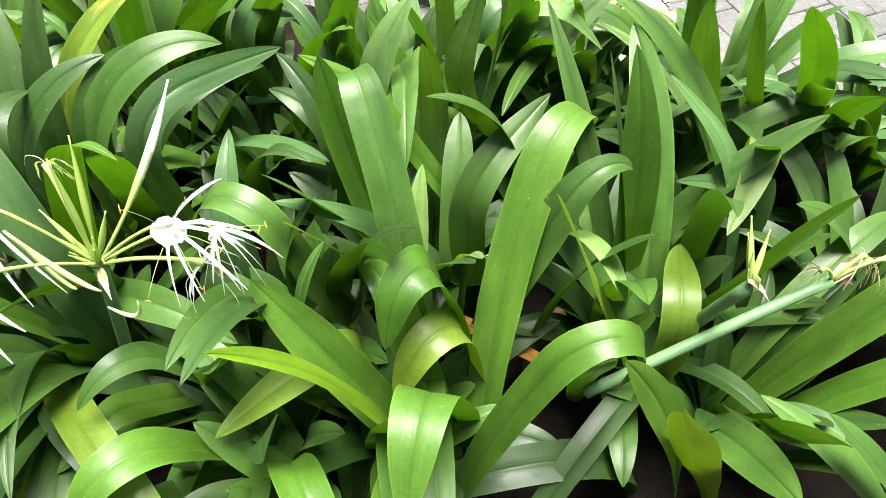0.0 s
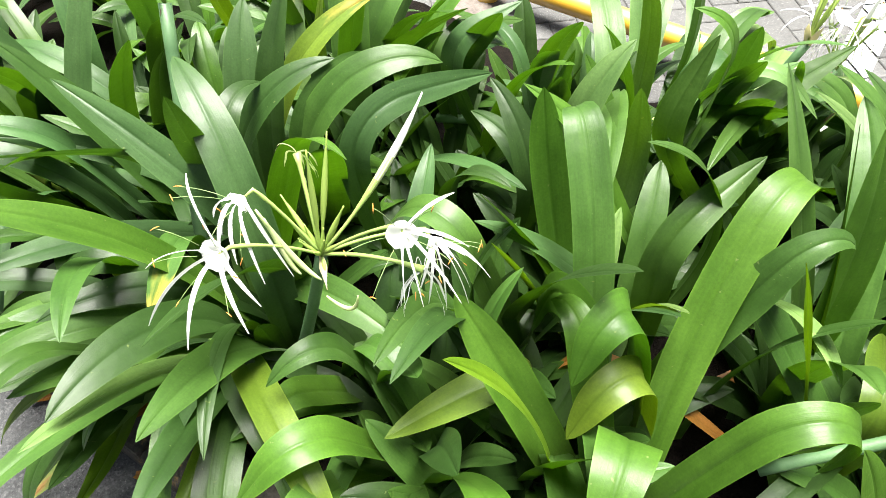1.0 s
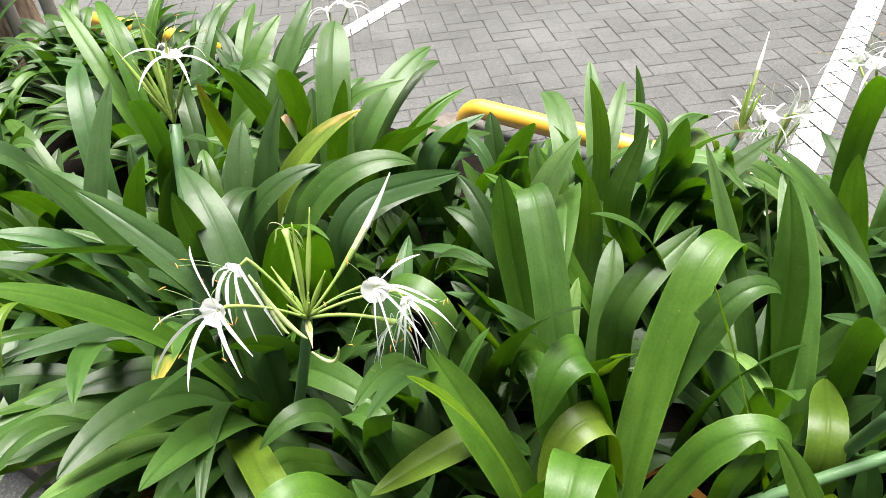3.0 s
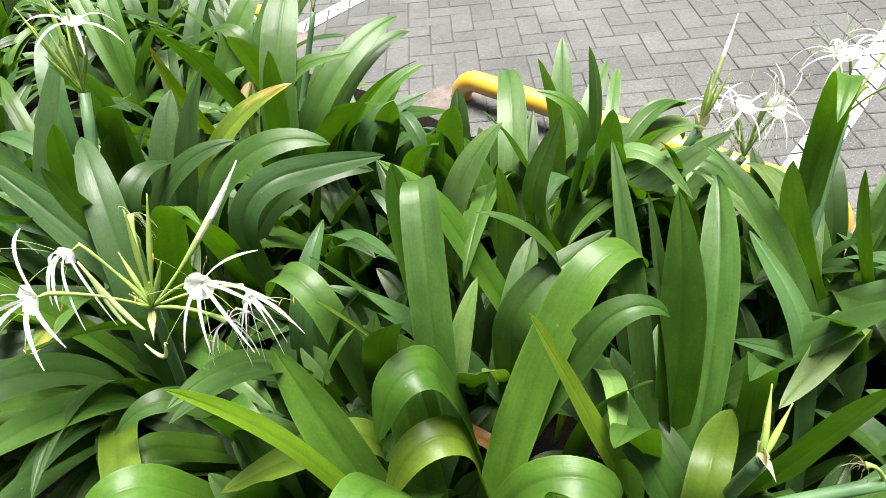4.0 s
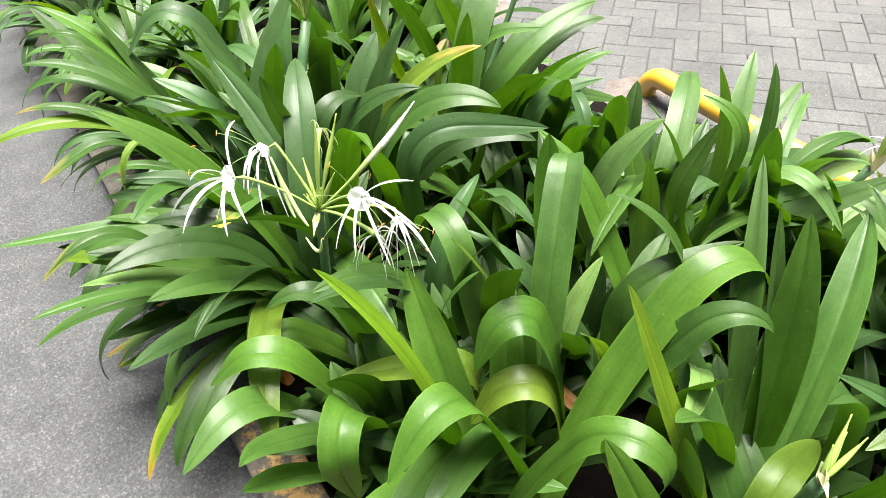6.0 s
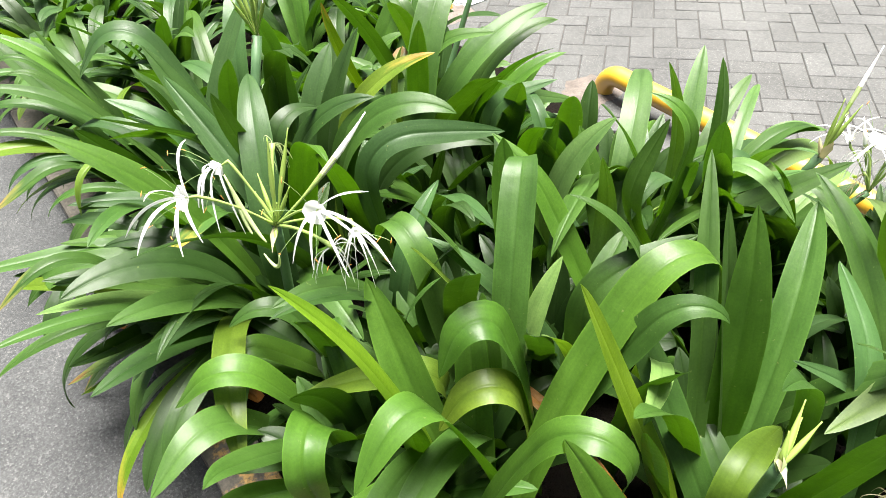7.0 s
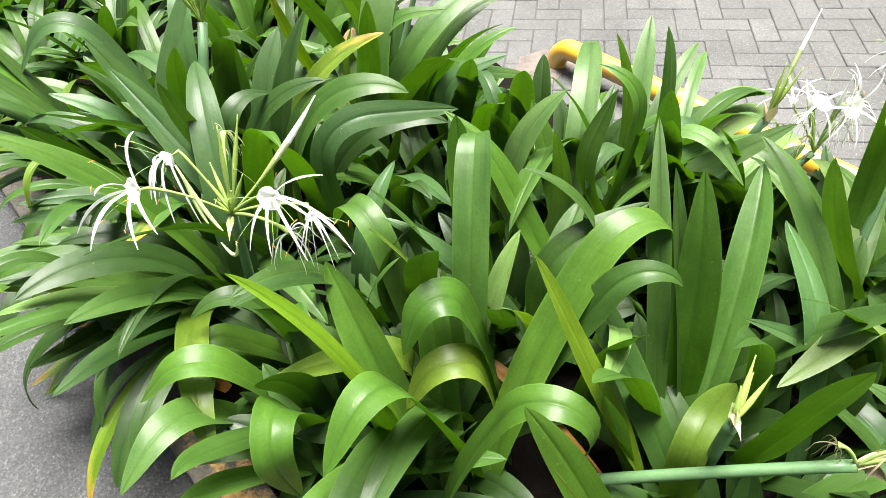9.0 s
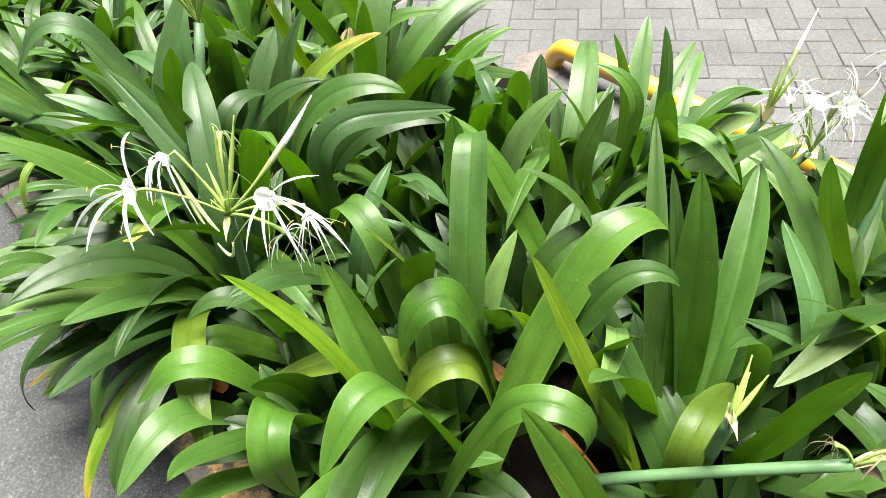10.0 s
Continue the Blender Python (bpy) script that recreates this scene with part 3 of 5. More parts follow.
leaf(P, 0.221, 2.402, 0.069, 77.8, 108.2, 0.749, 134.3, -0.60, 4.6, 0.0581, 22, "mid")
leaf(D, 1.049, 2.133, 0.071, 29.6, 64.1, 0.664, 31.0, 1.78, 0.2, 0.0610, 6, "mid")
leaf(T, 0.512, 1.753, 0.073, 183.6, 62.5, 0.617, 249.8, 1.53, 7.2, 0.0589, -3, "mid")
leaf(S, 1.043, 1.498, 0.056, 65.5, 49.3, 0.793, 156.2, 1.94, 6.0, 0.0516, -5, "deep")
leaf(R, 1.363, 1.970, 0.056, 174.6, 55.5, 0.672, 12.2, 1.87, -2.9, 0.0628, -15, "mid")
leaf(A, 0.227, 1.710, 0.054, 272.6, 59.2, 0.443, 182.2, 1.66, -2.2, 0.0607, -7, "mid")
leaf(I, -0.284, 1.796, 0.020, 319.8, 21.7, 0.854, -2.7, 1.75, -23.3, 0.0639, -14, "deep")
leaf(I, -0.293, 1.785, 0.020, 318.1, 28.0, 0.811, 2.6, 1.88, -16.7, 0.0625, -13, "deep")
leaf(I, -0.324, 1.626, 0.020, 295.9, 61.8, 0.679, 113.6, 1.60, 0.3, 0.0632, -18, "deep")
leaf(G, 0.227, 1.692, 0.076, 141.3, 105.7, 0.825, 110.7, 1.94, 16.3, 0.0757, 0, "blue")
leaf(G, -0.059, 1.793, 0.062, 208.1, 73.7, 0.741, 21.4, 1.98, 3.2, 0.0671, -23, "mid")
leaf(G, 0.290, 1.771, 0.073, 216.9, 77.5, 0.833, 60.0, 1.63, -31.5, 0.0698, -38, "blue")
leaf(G, 0.002, 1.852, 0.077, 268.5, 72.8, 0.807, 42.2, -0.67, -6.8, 0.0651, 34, "blue")
leaf(G, 0.010, 1.926, 0.065, 226.3, 63.5, 0.734, 52.4, 1.72, 0.8, 0.0500, -52, "blue")
leaf(G, 0.006, 1.891, 0.055, 208.3, 59.2, 0.650, 39.7, 1.94, -0.4, 0.0579, 0, "mid")
leaf(A, 0.205, 1.679, 0.076, 245.6, 76.9, 0.823, 42.6, 1.88, 4.3, 0.0622, -25, "bright")
leaf(G, -0.005, 1.849, 0.052, 194.6, 52.9, 0.685, 117.1, 1.95, -5.1, 0.0605, -6, "blue")
leaf(G, -0.002, 1.884, 0.057, 213.3, 39.3, 0.674, 133.4, -0.86, -15.8, 0.0589, -3, "blue")
leaf(G, -0.058, 1.961, 0.093, 296.2, 56.2, 0.812, -14.5, 1.80, 22.9, 0.0627, 7, "blue")
leaf(G, 0.111, 1.764, 0.073, 2.6, 81.9, 0.760, 141.2, -0.92, -3.1, 0.0657, -32, "bright")
leaf(G, 0.113, 1.980, 0.063, 320.2, 71.4, 0.732, 27.7, 1.98, -1.3, 0.0708, -16, "bright")
leaf(F, -0.041, 1.942, 0.066, 114.4, 100.8, 0.668, 66.9, 1.92, 2.3, 0.0800, 20, "blue")
leaf(F, 0.034, 1.896, 0.067, 93.3, 90.4, 0.731, 44.6, 1.82, 2.1, 0.0630, 15, "deep")
leaf(F, -0.446, 1.865, 0.067, 335.8, 71.3, 0.744, 25.6, 1.87, 20.4, 0.0584, -1, "mid")
leaf(F, -0.414, 1.944, 0.058, 349.6, 84.1, 0.561, 39.7, 2.11, 9.2, 0.0581, -0, "blue")
leaf(F, -0.474, 1.946, 0.068, 150.9, 61.9, 0.770, 124.3, 1.67, -22.9, 0.0565, -1, "blue")
leaf(F, -0.413, 1.992, 0.073, 346.9, 88.9, 0.781, 94.6, 2.23, 5.6, 0.0648, -5, "deep")
leaf(F, -0.382, 2.002, 0.056, 197.3, 58.1, 0.712, 86.6, 2.05, -5.4, 0.0650, -11, "blue")
leaf(F, -0.435, 1.851, 0.100, 238.8, 80.6, 0.880, 134.8, -0.74, 3.2, 0.0647, -27, "blue")
leaf(H, 0.058, 1.878, 0.070, 53.1, 107.9, 0.720, 114.0, 2.05, -1.6, 0.0713, 29, "deep")
leaf(H, 0.159, 1.917, 0.079, 52.9, 98.7, 0.794, 138.1, 2.52, -6.8, 0.0763, 31, "mid")
leaf(H, 0.308, 1.983, 0.078, 77.1, 105.7, 0.852, 120.3, -0.62, -8.6, 0.0610, 52, "blue")
leaf(H, 0.173, 2.029, 0.047, 55.8, 117.0, 0.712, 149.8, 1.46, -0.2, 0.0654, 34, "deep")
leaf(H, 0.097, 2.048, 0.038, 167.1, 51.0, 0.660, 117.0, -0.66, -13.1, 0.0580, 0, "blue")
leaf(H, 0.196, 2.125, 0.056, 77.1, 128.1, 0.766, 165.0, 2.85, -2.0, 0.0685, 48, "mid")
leaf(P, -0.018, 1.956, 0.068, 57.7, 96.0, 0.763, 92.5, 1.73, 4.7, 0.0563, 27, "old", tipped="yellow")
leaf(P, -0.075, 2.340, 0.050, 100.9, 108.2, 0.641, 76.3, 1.68, 5.9, 0.0739, 26, "mid")
leaf(P, -0.132, 2.313, 0.068, 328.1, 71.6, 0.754, 9.7, 1.78, 10.4, 0.0607, -1, "mid")
leaf(P, -0.088, 2.431, 0.066, 78.2, 88.3, 0.685, 102.9, 1.84, -0.8, 0.0675, 21, "mid")
leaf(P, -0.068, 2.238, 0.070, 78.8, 79.2, 0.803, 83.4, 1.58, 6.2, 0.0780, 29, "mid")
leaf(P, 0.003, 2.393, 0.061, 65.5, 81.5, 0.606, 81.8, 2.11, -0.0, 0.0601, 12, "bright")
leaf(P, -0.074, 2.426, 0.068, 7.3, 79.3, 0.703, 52.7, 1.52, 3.8, 0.0603, -14, "bright")
leaf(P, -0.093, 2.376, 0.067, 96.2, 85.7, 0.674, 107.6, 1.67, -0.4, 0.0746, 26, "mid")
leaf(P, -0.079, 2.408, 0.068, 352.5, 85.7, 0.761, 118.1, 1.94, 4.4, 0.0651, -23, "mid")
leaf(P, -0.063, 2.293, 0.068, 43.9, 90.6, 0.715, 86.5, -0.76, 0.2, 0.0549, 26, "mid")
leaf(P, -0.051, 2.454, 0.066, 348.6, 78.3, 0.722, 102.7, 1.95, 3.0, 0.0610, -13, "mid")
leaf(P, -0.146, 2.334, 0.080, 348.8, 73.0, 0.732, 39.0, 0.85, 11.2, 0.0677, -28, "mid")
leaf(P, 0.006, 2.516, 0.061, 337.5, 71.5, 0.681, 71.3, 2.00, -0.8, 0.0608, -7, "bright")
leaf(O, -0.432, 2.573, 0.067, 312.4, 72.7, 0.730, 38.7, 1.93, -3.6, 0.0703, 5, "bright")
leaf(O, -0.577, 2.447, 0.066, 90.8, 66.8, 0.723, 39.1, 1.75, 2.1, 0.0709, 19, "mid")
leaf(O, -0.728, 2.471, 0.066, 92.7, 72.2, 0.657, 54.9, 1.55, 0.6, 0.0850, 33, "bright")
leaf(O, -0.411, 2.595, 0.063, 168.9, 68.1, 0.691, 101.4, 1.88, 0.9, 0.0631, -9, "blue")
leaf(O, -0.361, 2.499, 0.067, 189.9, 89.5, 0.673, 122.0, -0.77, -1.0, 0.0606, -10, "mid")
leaf(I, -0.473, 1.724, 0.069, 262.9, 62.3, 0.851, 89.5, 1.80, 1.6, 0.0606, -15, "lime")
leaf(I, -0.456, 1.600, 0.061, 272.0, 66.9, 0.658, 89.1, -0.67, 2.6, 0.0514, -10, "mid", tipped="brown")
leaf(I, -0.503, 1.581, 0.073, 240.0, 81.1, 0.778, 149.7, 2.55, 2.3, 0.0407, -12, "mid")
leaf(N, -0.853, 1.603, 0.035, 218.4, 59.3, 0.696, 23.0, 2.05, -3.6, 0.0636, -12, "mid")
leaf(I, -0.138, 1.633, 0.068, 250.2, 78.7, 0.658, 142.1, 2.46, -2.4, 0.0398, -5, "mid")
leaf(A, 0.053, 1.618, 0.068, 259.4, 65.1, 0.791, 59.4, -0.52, 0.5, 0.0504, -3, "mid")
leaf(A, 0.174, 1.661, 0.067, 278.7, 58.3, 0.763, 57.0, 1.64, -2.2, 0.0555, -2, "mid")
leaf(A, 0.127, 1.558, 0.066, 278.6, 68.7, 0.752, 97.7, -0.79, -0.4, 0.0508, -5, "mid", tipped="brown")
leaf(A, 0.194, 1.609, 0.062, 264.9, 63.7, 0.719, 98.7, 1.61, -0.6, 0.0502, -2, "mid")
leaf(A, 0.220, 1.634, 0.065, 252.4, 76.8, 0.685, 99.6, -0.35, -0.1, 0.0415, -7, "pale", tipped="brown")
leaf(I, -0.456, 1.669, 0.046, 207.7, 52.3, 0.626, 126.9, 1.72, -3.6, 0.0595, -4, "deep")
leaf(I, -0.454, 1.748, 0.052, 248.1, 54.9, 0.589, 19.5, 1.72, -1.4, 0.0619, -17, "mid")
leaf(I, -0.381, 1.700, 0.068, 256.7, 76.4, 0.769, 175.9, -0.99, -2.8, 0.0448, -17, "mid")
leaf(N, -0.475, 1.655, 0.074, 247.9, 75.2, 0.765, 82.4, 2.40, 1.6, 0.0566, -13, "mid")
leaf(N, -0.460, 1.659, 0.067, 223.1, 70.8, 0.719, 11.4, -0.61, -1.8, 0.0456, -2, "mid")
leaf(I, -0.464, 1.734, 0.060, 309.7, 54.5, 0.719, -1.1, 1.80, 1.2, 0.0651, 28, "deep")
leaf(I, -0.494, 1.409, 0.063, 20.9, 37.4, 0.647, 7.2, 1.72, 1.2, 0.0669, 40, "deep")
leaf(A, 0.172, 1.623, 0.067, 249.6, 74.9, 0.746, 132.9, 1.92, -0.3, 0.0616, -22, "mid")
leaf(A, 0.225, 1.624, 0.046, 227.2, 53.8, 0.568, 120.0, 1.66, -3.3, 0.0644, -14, "mid")
leaf(N, -0.874, 1.864, 0.073, 320.6, 36.5, 0.729, -14.8, 1.79, 14.0, 0.0633, 16, "blue")
leaf(N, -0.834, 1.925, 0.065, 320.2, 64.2, 0.670, 32.0, 1.61, -3.7, 0.0623, 11, "mid")
leaf(N, -0.823, 1.944, 0.062, 166.8, 67.4, 0.655, 87.4, 1.72, -0.3, 0.0550, 3, "bright")
leaf(I, -0.437, 1.835, 0.068, 308.6, 69.5, 0.730, 53.9, 1.67, -4.9, 0.0653, 26, "mid")
leaf(I, -0.386, 1.759, 0.033, 307.1, 52.9, 0.718, 27.3, 1.81, -0.7, 0.0670, 43, "deep")
leaf(I, -0.031, 1.588, 0.073, 312.6, 80.9, 0.766, 96.3, 2.50, 5.7, 0.0531, -10, "mid")
leaf(A, 0.204, 1.712, 0.066, 243.8, 78.8, 0.642, 94.7, 1.70, -0.2, 0.0643, -23, "deep")
leaf(E, 0.738, 2.261, 0.062, 171.0, 81.7, 0.607, 27.2, 1.82, -1.5, 0.0609, -10, "bright")
leaf(E, 0.690, 2.137, 0.072, 79.3, 69.5, 0.608, -39.6, 1.85, 1.1, 0.0628, 11, "soft")
leaf(E, 0.603, 2.382, 0.070, 111.7, 89.2, 0.783, 125.2, 1.79, 21.2, 0.0704, -3, "soft")
leaf(J, 0.546, 2.666, 0.066, 353.9, 67.5, 0.652, -43.5, 1.93, -1.1, 0.0460, -9, "mid")
leaf(E, 0.600, 2.623, 0.066, 124.7, 69.9, 0.614, 38.1, 1.79, -3.0, 0.0605, 0, "soft")
leaf(E, 0.555, 2.582, 0.056, 243.1, 101.0, 0.636, 36.0, 2.04, 0.6, 0.0598, 10, "soft")
leaf(J, 0.544, 2.673, 0.058, 97.9, 62.6, 0.594, 60.3, 1.68, 5.6, 0.0534, 4, "soft")
leaf(J, 0.726, 2.608, 0.062, 118.2, 68.0, 0.686, 91.4, 1.85, -4.8, 0.0357, 0, "soft")
leaf(E, 0.684, 2.245, 0.079, 212.6, 110.2, 0.778, 103.5, -0.89, -2.5, 0.0531, -26, "bright", span=0.25)
leaf(J, 0.835, 2.577, 0.060, 27.3, 110.4, 0.587, 83.7, -0.63, 6.8, 0.0514, 12, "soft")
leaf(J, 0.777, 2.378, 0.066, 75.3, 104.4, 0.805, 117.1, -0.48, 9.3, 0.0556, -10, "bright")
leaf(J, 1.150, 2.480, 0.066, 20.0, 72.0, 0.560, 80.0, 1.80, 6.0, 0.0600, 8, "mid")
leaf(J, 0.711, 2.443, 0.065, 10.1, 87.4, 0.739, 136.5, -0.76, 0.1, 0.0556, 5, "soft")
leaf(J, 0.609, 2.655, 0.059, 64.4, 67.1, 0.589, 85.6, -0.77, -2.6, 0.0551, 9, "soft")
leaf(J, 0.733, 2.620, 0.066, 333.2, 89.1, 0.710, 74.2, 2.08, 1.2, 0.0592, -5, "soft")
leaf(E, 0.504, 2.556, 0.072, 293.0, 76.9, 0.854, 144.9, 2.15, -0.9, 0.0640, 28, "mid")
leaf(E, 0.978, 2.431, 0.066, 217.4, 54.7, 0.784, -55.6, -0.72, 9.2, 0.0702, 36, "mid")
leaf(E, 0.505, 2.558, 0.069, 297.9, 76.5, 0.850, 124.1, 2.01, -7.0, 0.0632, 22, "mid")
leaf(J, 0.869, 2.682, 0.066, 273.0, 80.6, 0.763, 105.2, 1.79, -8.3, 0.0633, 27, "mid")
leaf(J, 0.924, 2.704, 0.064, 273.6, 81.1, 0.678, 75.3, 1.52, -10.4, 0.0637, 22, "blue")
leaf(J, 0.901, 2.703, 0.065, 276.0, 82.0, 0.676, 47.4, 1.78, -5.1, 0.0208, 1, "bright")
leaf(K, 1.302, 2.578, 0.058, 172.7, 68.1, 0.590, 47.7, 1.81, 9.6, 0.0370, -6, "pale")
leaf(E, 0.863, 2.216, 0.062, 214.2, 68.7, 0.753, 36.1, -0.85, -11.0, 0.0647, -20, "bright")
leaf(E, 0.371, 2.486, 0.063, 303.7, 63.7, 0.659, 8.1, 1.74, 2.5, 0.0582, -0, "mid")
leaf(E, 0.514, 2.288, 0.068, 159.0, 81.3, 0.741, 108.2, -0.73, 2.8, 0.0464, 14, "blue")
leaf(E, 0.345, 2.472, 0.068, 313.7, 79.7, 0.716, 39.1, 1.78, 4.7, 0.0630, -8, "mid")
leaf(E, 0.435, 2.469, 0.055, 292.5, 65.1, 0.694, 10.9, 1.88, 2.2, 0.0637, 13, "mid")
leaf(H, 0.300, 2.334, 0.067, 328.8, 80.3, 0.730, 57.0, 2.03, 4.9, 0.0588, -1, "bright")
leaf(J, 0.939, 2.643, 0.038, 192.3, 122.5, 0.597, 132.1, 2.09, 1.8, 0.0612, -24, "mid")
leaf(J, 0.627, 2.541, 0.065, 310.9, 72.6, 0.678, 26.0, 1.78, 5.3, 0.0534, 7, "mid")
leaf(C, 0.737, 2.149, 0.076, 264.3, 134.5, 0.757, 223.5, 3.33, 17.5, 0.0557, -6, "blue")
leaf(R, 1.382, 1.983, 0.064, 31.6, 69.5, 0.687, 35.0, 1.79, -0.3, 0.0733, 14, "bright")
leaf(R, 1.413, 1.961, 0.058, 15.0, 64.2, 0.668, 33.3, 1.80, 0.2, 0.0622, 8, "bright")
leaf(R, 1.316, 1.984, 0.060, 278.6, 64.1, 0.662, 17.2, 1.29, 6.4, 0.0717, 37, "mid")
leaf(R, 1.416, 1.959, 0.058, 269.3, 70.3, 0.694, 13.2, 1.88, -0.4, 0.0608, -15, "mid")
leaf(R, 1.426, 1.918, 0.050, 344.2, 64.4, 0.658, 98.7, 1.95, -0.1, 0.0575, -1, "mid")
leaf(R, 1.392, 1.837, 0.043, 231.7, 70.1, 0.728, 1.7, 1.82, 0.7, 0.0682, 30, "old")
leaf(U, 0.744, 1.535, 0.054, 24.2, 43.8, 0.837, 173.6, 2.05, 11.3, 0.0686, 10, "deep")
leaf(L, 1.467, 2.736, 0.068, 243.9, 71.7, 0.741, 26.9, 1.82, -2.1, 0.0729, 16, "bright")
leaf(L, 1.438, 2.748, 0.063, 256.6, 68.3, 0.683, 38.5, 1.82, 7.1, 0.0567, 0, "bright")
leaf(L, 1.457, 2.734, 0.060, 271.1, 66.2, 0.675, 27.0, 1.83, -0.1, 0.0609, -6, "bright")
leaf(L, 1.307, 2.716, 0.050, 236.5, 57.1, 0.746, -17.4, 1.89, 14.2, 0.0644, 15, "soft")
leaf(L, 1.388, 2.728, 0.051, 231.0, 64.4, 0.643, -12.3, 1.73, 1.6, 0.0569, -6, "bright")
leaf(R, 1.336, 1.768, 0.068, 209.5, 81.1, 0.717, 21.7, 1.76, 4.9, 0.0560, -49, "bright")
leaf(P, -0.009, 2.253, 0.068, 113.0, 98.1, 0.816, 84.8, 1.84, 9.0, 0.0920, 16, "mid", tip=2.2)
leaf(H, 0.075, 1.828, 0.068, 103.3, 103.0, 0.704, 132.6, -0.81, 1.2, 0.0589, 21, "deep")
leaf(M, -1.034, 2.390, 0.069, 143.5, 81.9, 0.774, 90.3, 1.86, 12.3, 0.0629, -1, "bright")
leaf(M, -1.025, 2.380, 0.068, 169.7, 61.7, 0.773, 43.1, 1.74, -8.9, 0.0678, -9, "bright")
leaf(M, -0.694, 1.976, 0.068, 140.6, 91.5, 0.758, 108.8, 1.90, 0.3, 0.0751, 6, "blue")
leaf(F, -0.488, 1.685, 0.067, 97.9, 69.1, 0.736, 24.1, 1.75, 5.1, 0.0652, 19, "blue")
leaf(F, -0.411, 2.030, 0.070, 325.0, 93.4, 0.808, 70.2, 2.04, -6.6, 0.0611, 7, "blue")
leaf(O, -0.892, 2.656, 0.063, 117.1, 62.2, 0.668, 59.9, 1.73, -0.2, 0.0610, 3, "mid")
leaf(O, -1.028, 2.557, 0.063, 112.1, 65.9, 0.662, 64.4, 1.75, -1.3, 0.0653, 16, "blue")
leaf(O, -0.342, 2.456, 0.069, 289.5, 73.7, 0.794, 30.7, 1.78, 0.1, 0.0630, 17, "mid")
leaf(P, -0.163, 2.185, 0.058, 130.4, 62.3, 0.513, 29.2, 1.78, -2.2, 0.0628, 2, "pale", tip=3.5, tipped="brown")
leaf(B, 0.951, 1.695, 0.052, 148.3, 80.4, 0.626, 135.4, -0.86, -2.7, 0.0640, -12, "bright", span=0.22)
leaf(S, 0.685, 1.872, 0.057, 8.4, 71.3, 0.675, 105.2, -0.43, -1.5, 0.0294, 2, "orange")
leaf(J, 0.689, 2.598, 0.066, 80.6, 84.8, 0.658, 134.3, 2.05, -2.2, 0.0558, -8, "mid")
leaf(J, 0.688, 2.597, 0.072, 78.8, 74.9, 0.711, 158.2, 1.74, -1.3, 0.0706, 19, "pale")
leaf(J, 0.705, 2.598, 0.066, 58.5, 99.5, 0.754, 157.4, -0.56, 0.6, 0.0601, 8, "blue")
leaf(K, 1.292, 2.519, 0.066, 178.3, 79.5, 0.666, 56.3, 1.72, 0.6, 0.0599, -9, "mid")
leaf(J, 0.812, 2.640, 0.055, 88.6, 60.4, 0.620, 114.9, 1.69, 1.7, 0.0630, 7, "pale")
leaf(P, -0.040, 2.385, 0.042, 85.3, 122.7, 0.639, 65.2, 2.32, 0.6, 0.0296, 18, "old")
leaf(O, -0.449, 2.441, 0.036, 272.9, 61.3, 0.662, -23.4, 2.02, 4.2, 0.0596, 13, "old", tipped="brown")
leaf(K, 1.286, 2.520, 0.066, 132.7, 70.9, 0.696, 121.3, 1.88, 4.7, 0.0537, 13, "pale")
leaf(J, 0.686, 2.597, 0.069, 87.1, 75.6, 0.675, 151.4, 1.73, -6.0, 0.0622, 8, "mid")
leaf(J, 0.923, 2.696, 0.058, 78.8, 86.9, 0.631, 134.1, -0.51, -2.2, 0.0577, -1, "mid")
leaf(G, 0.009, 1.911, 0.065, 258.5, 57.5, 0.773, 50.5, 1.47, -0.0, 0.0599, -11, "blue")
leaf(G, 0.014, 1.595, 0.064, 225.5, 73.6, 0.601, 101.2, 1.62, -1.7, 0.0519, -10, "blue")
leaf(G, 0.028, 1.877, 0.052, 266.2, 44.5, 0.749, 23.6, 1.75, -1.9, 0.0593, -8, "mid")
leaf(A, 0.157, 1.582, 0.065, 259.6, 73.3, 0.708, 176.2, 1.55, 7.6, 0.0430, -6, "mid")
leaf(A, 0.218, 1.494, 0.063, 229.3, 68.4, 0.681, 120.0, -0.38, 1.9, 0.0492, -29, "mid", tipped="brown")
leaf(A, 0.205, 1.655, 0.066, 282.7, 64.6, 0.718, 49.0, 1.72, -3.4, 0.0457, -5, "pale")
leaf(E, 0.650, 2.288, 0.068, 57.2, 117.4, 0.690, 88.0, 1.93, 5.5, 0.0706, 23, "soft")
leaf(J, 0.763, 2.417, 0.065, 49.0, 97.0, 0.697, 66.3, -0.40, -2.7, 0.0705, 20, "mid")
leaf(E, 0.787, 2.300, 0.063, 203.9, 52.8, 0.719, -54.1, -0.70, -10.0, 0.0694, -42, "bright")
leaf(P, 0.347, 2.426, 0.065, 53.7, 117.0, 0.688, 104.8, -0.73, 4.7, 0.0646, 24, "blue")
leaf(I, -0.446, 1.606, 0.068, 251.6, 71.2, 0.704, 92.3, 2.43, -0.9, 0.0441, -13, "mid", tipped="brown")
leaf(I, -0.454, 1.593, 0.069, 262.1, 76.9, 0.638, 143.8, 2.55, 2.7, 0.0415, -13, "blue")
leaf(I, -0.436, 1.620, 0.068, 261.9, 76.0, 0.620, 148.3, 2.43, 1.7, 0.0436, -11, "mid")
leaf(I, -0.222, 1.607, 0.069, 297.1, 80.3, 0.715, 155.0, -0.81, 0.4, 0.0341, 4, "old")
leaf(I, -0.166, 1.698, 0.072, 219.2, 79.4, 0.698, 117.5, 2.51, 1.6, 0.0556, -9, "blue")
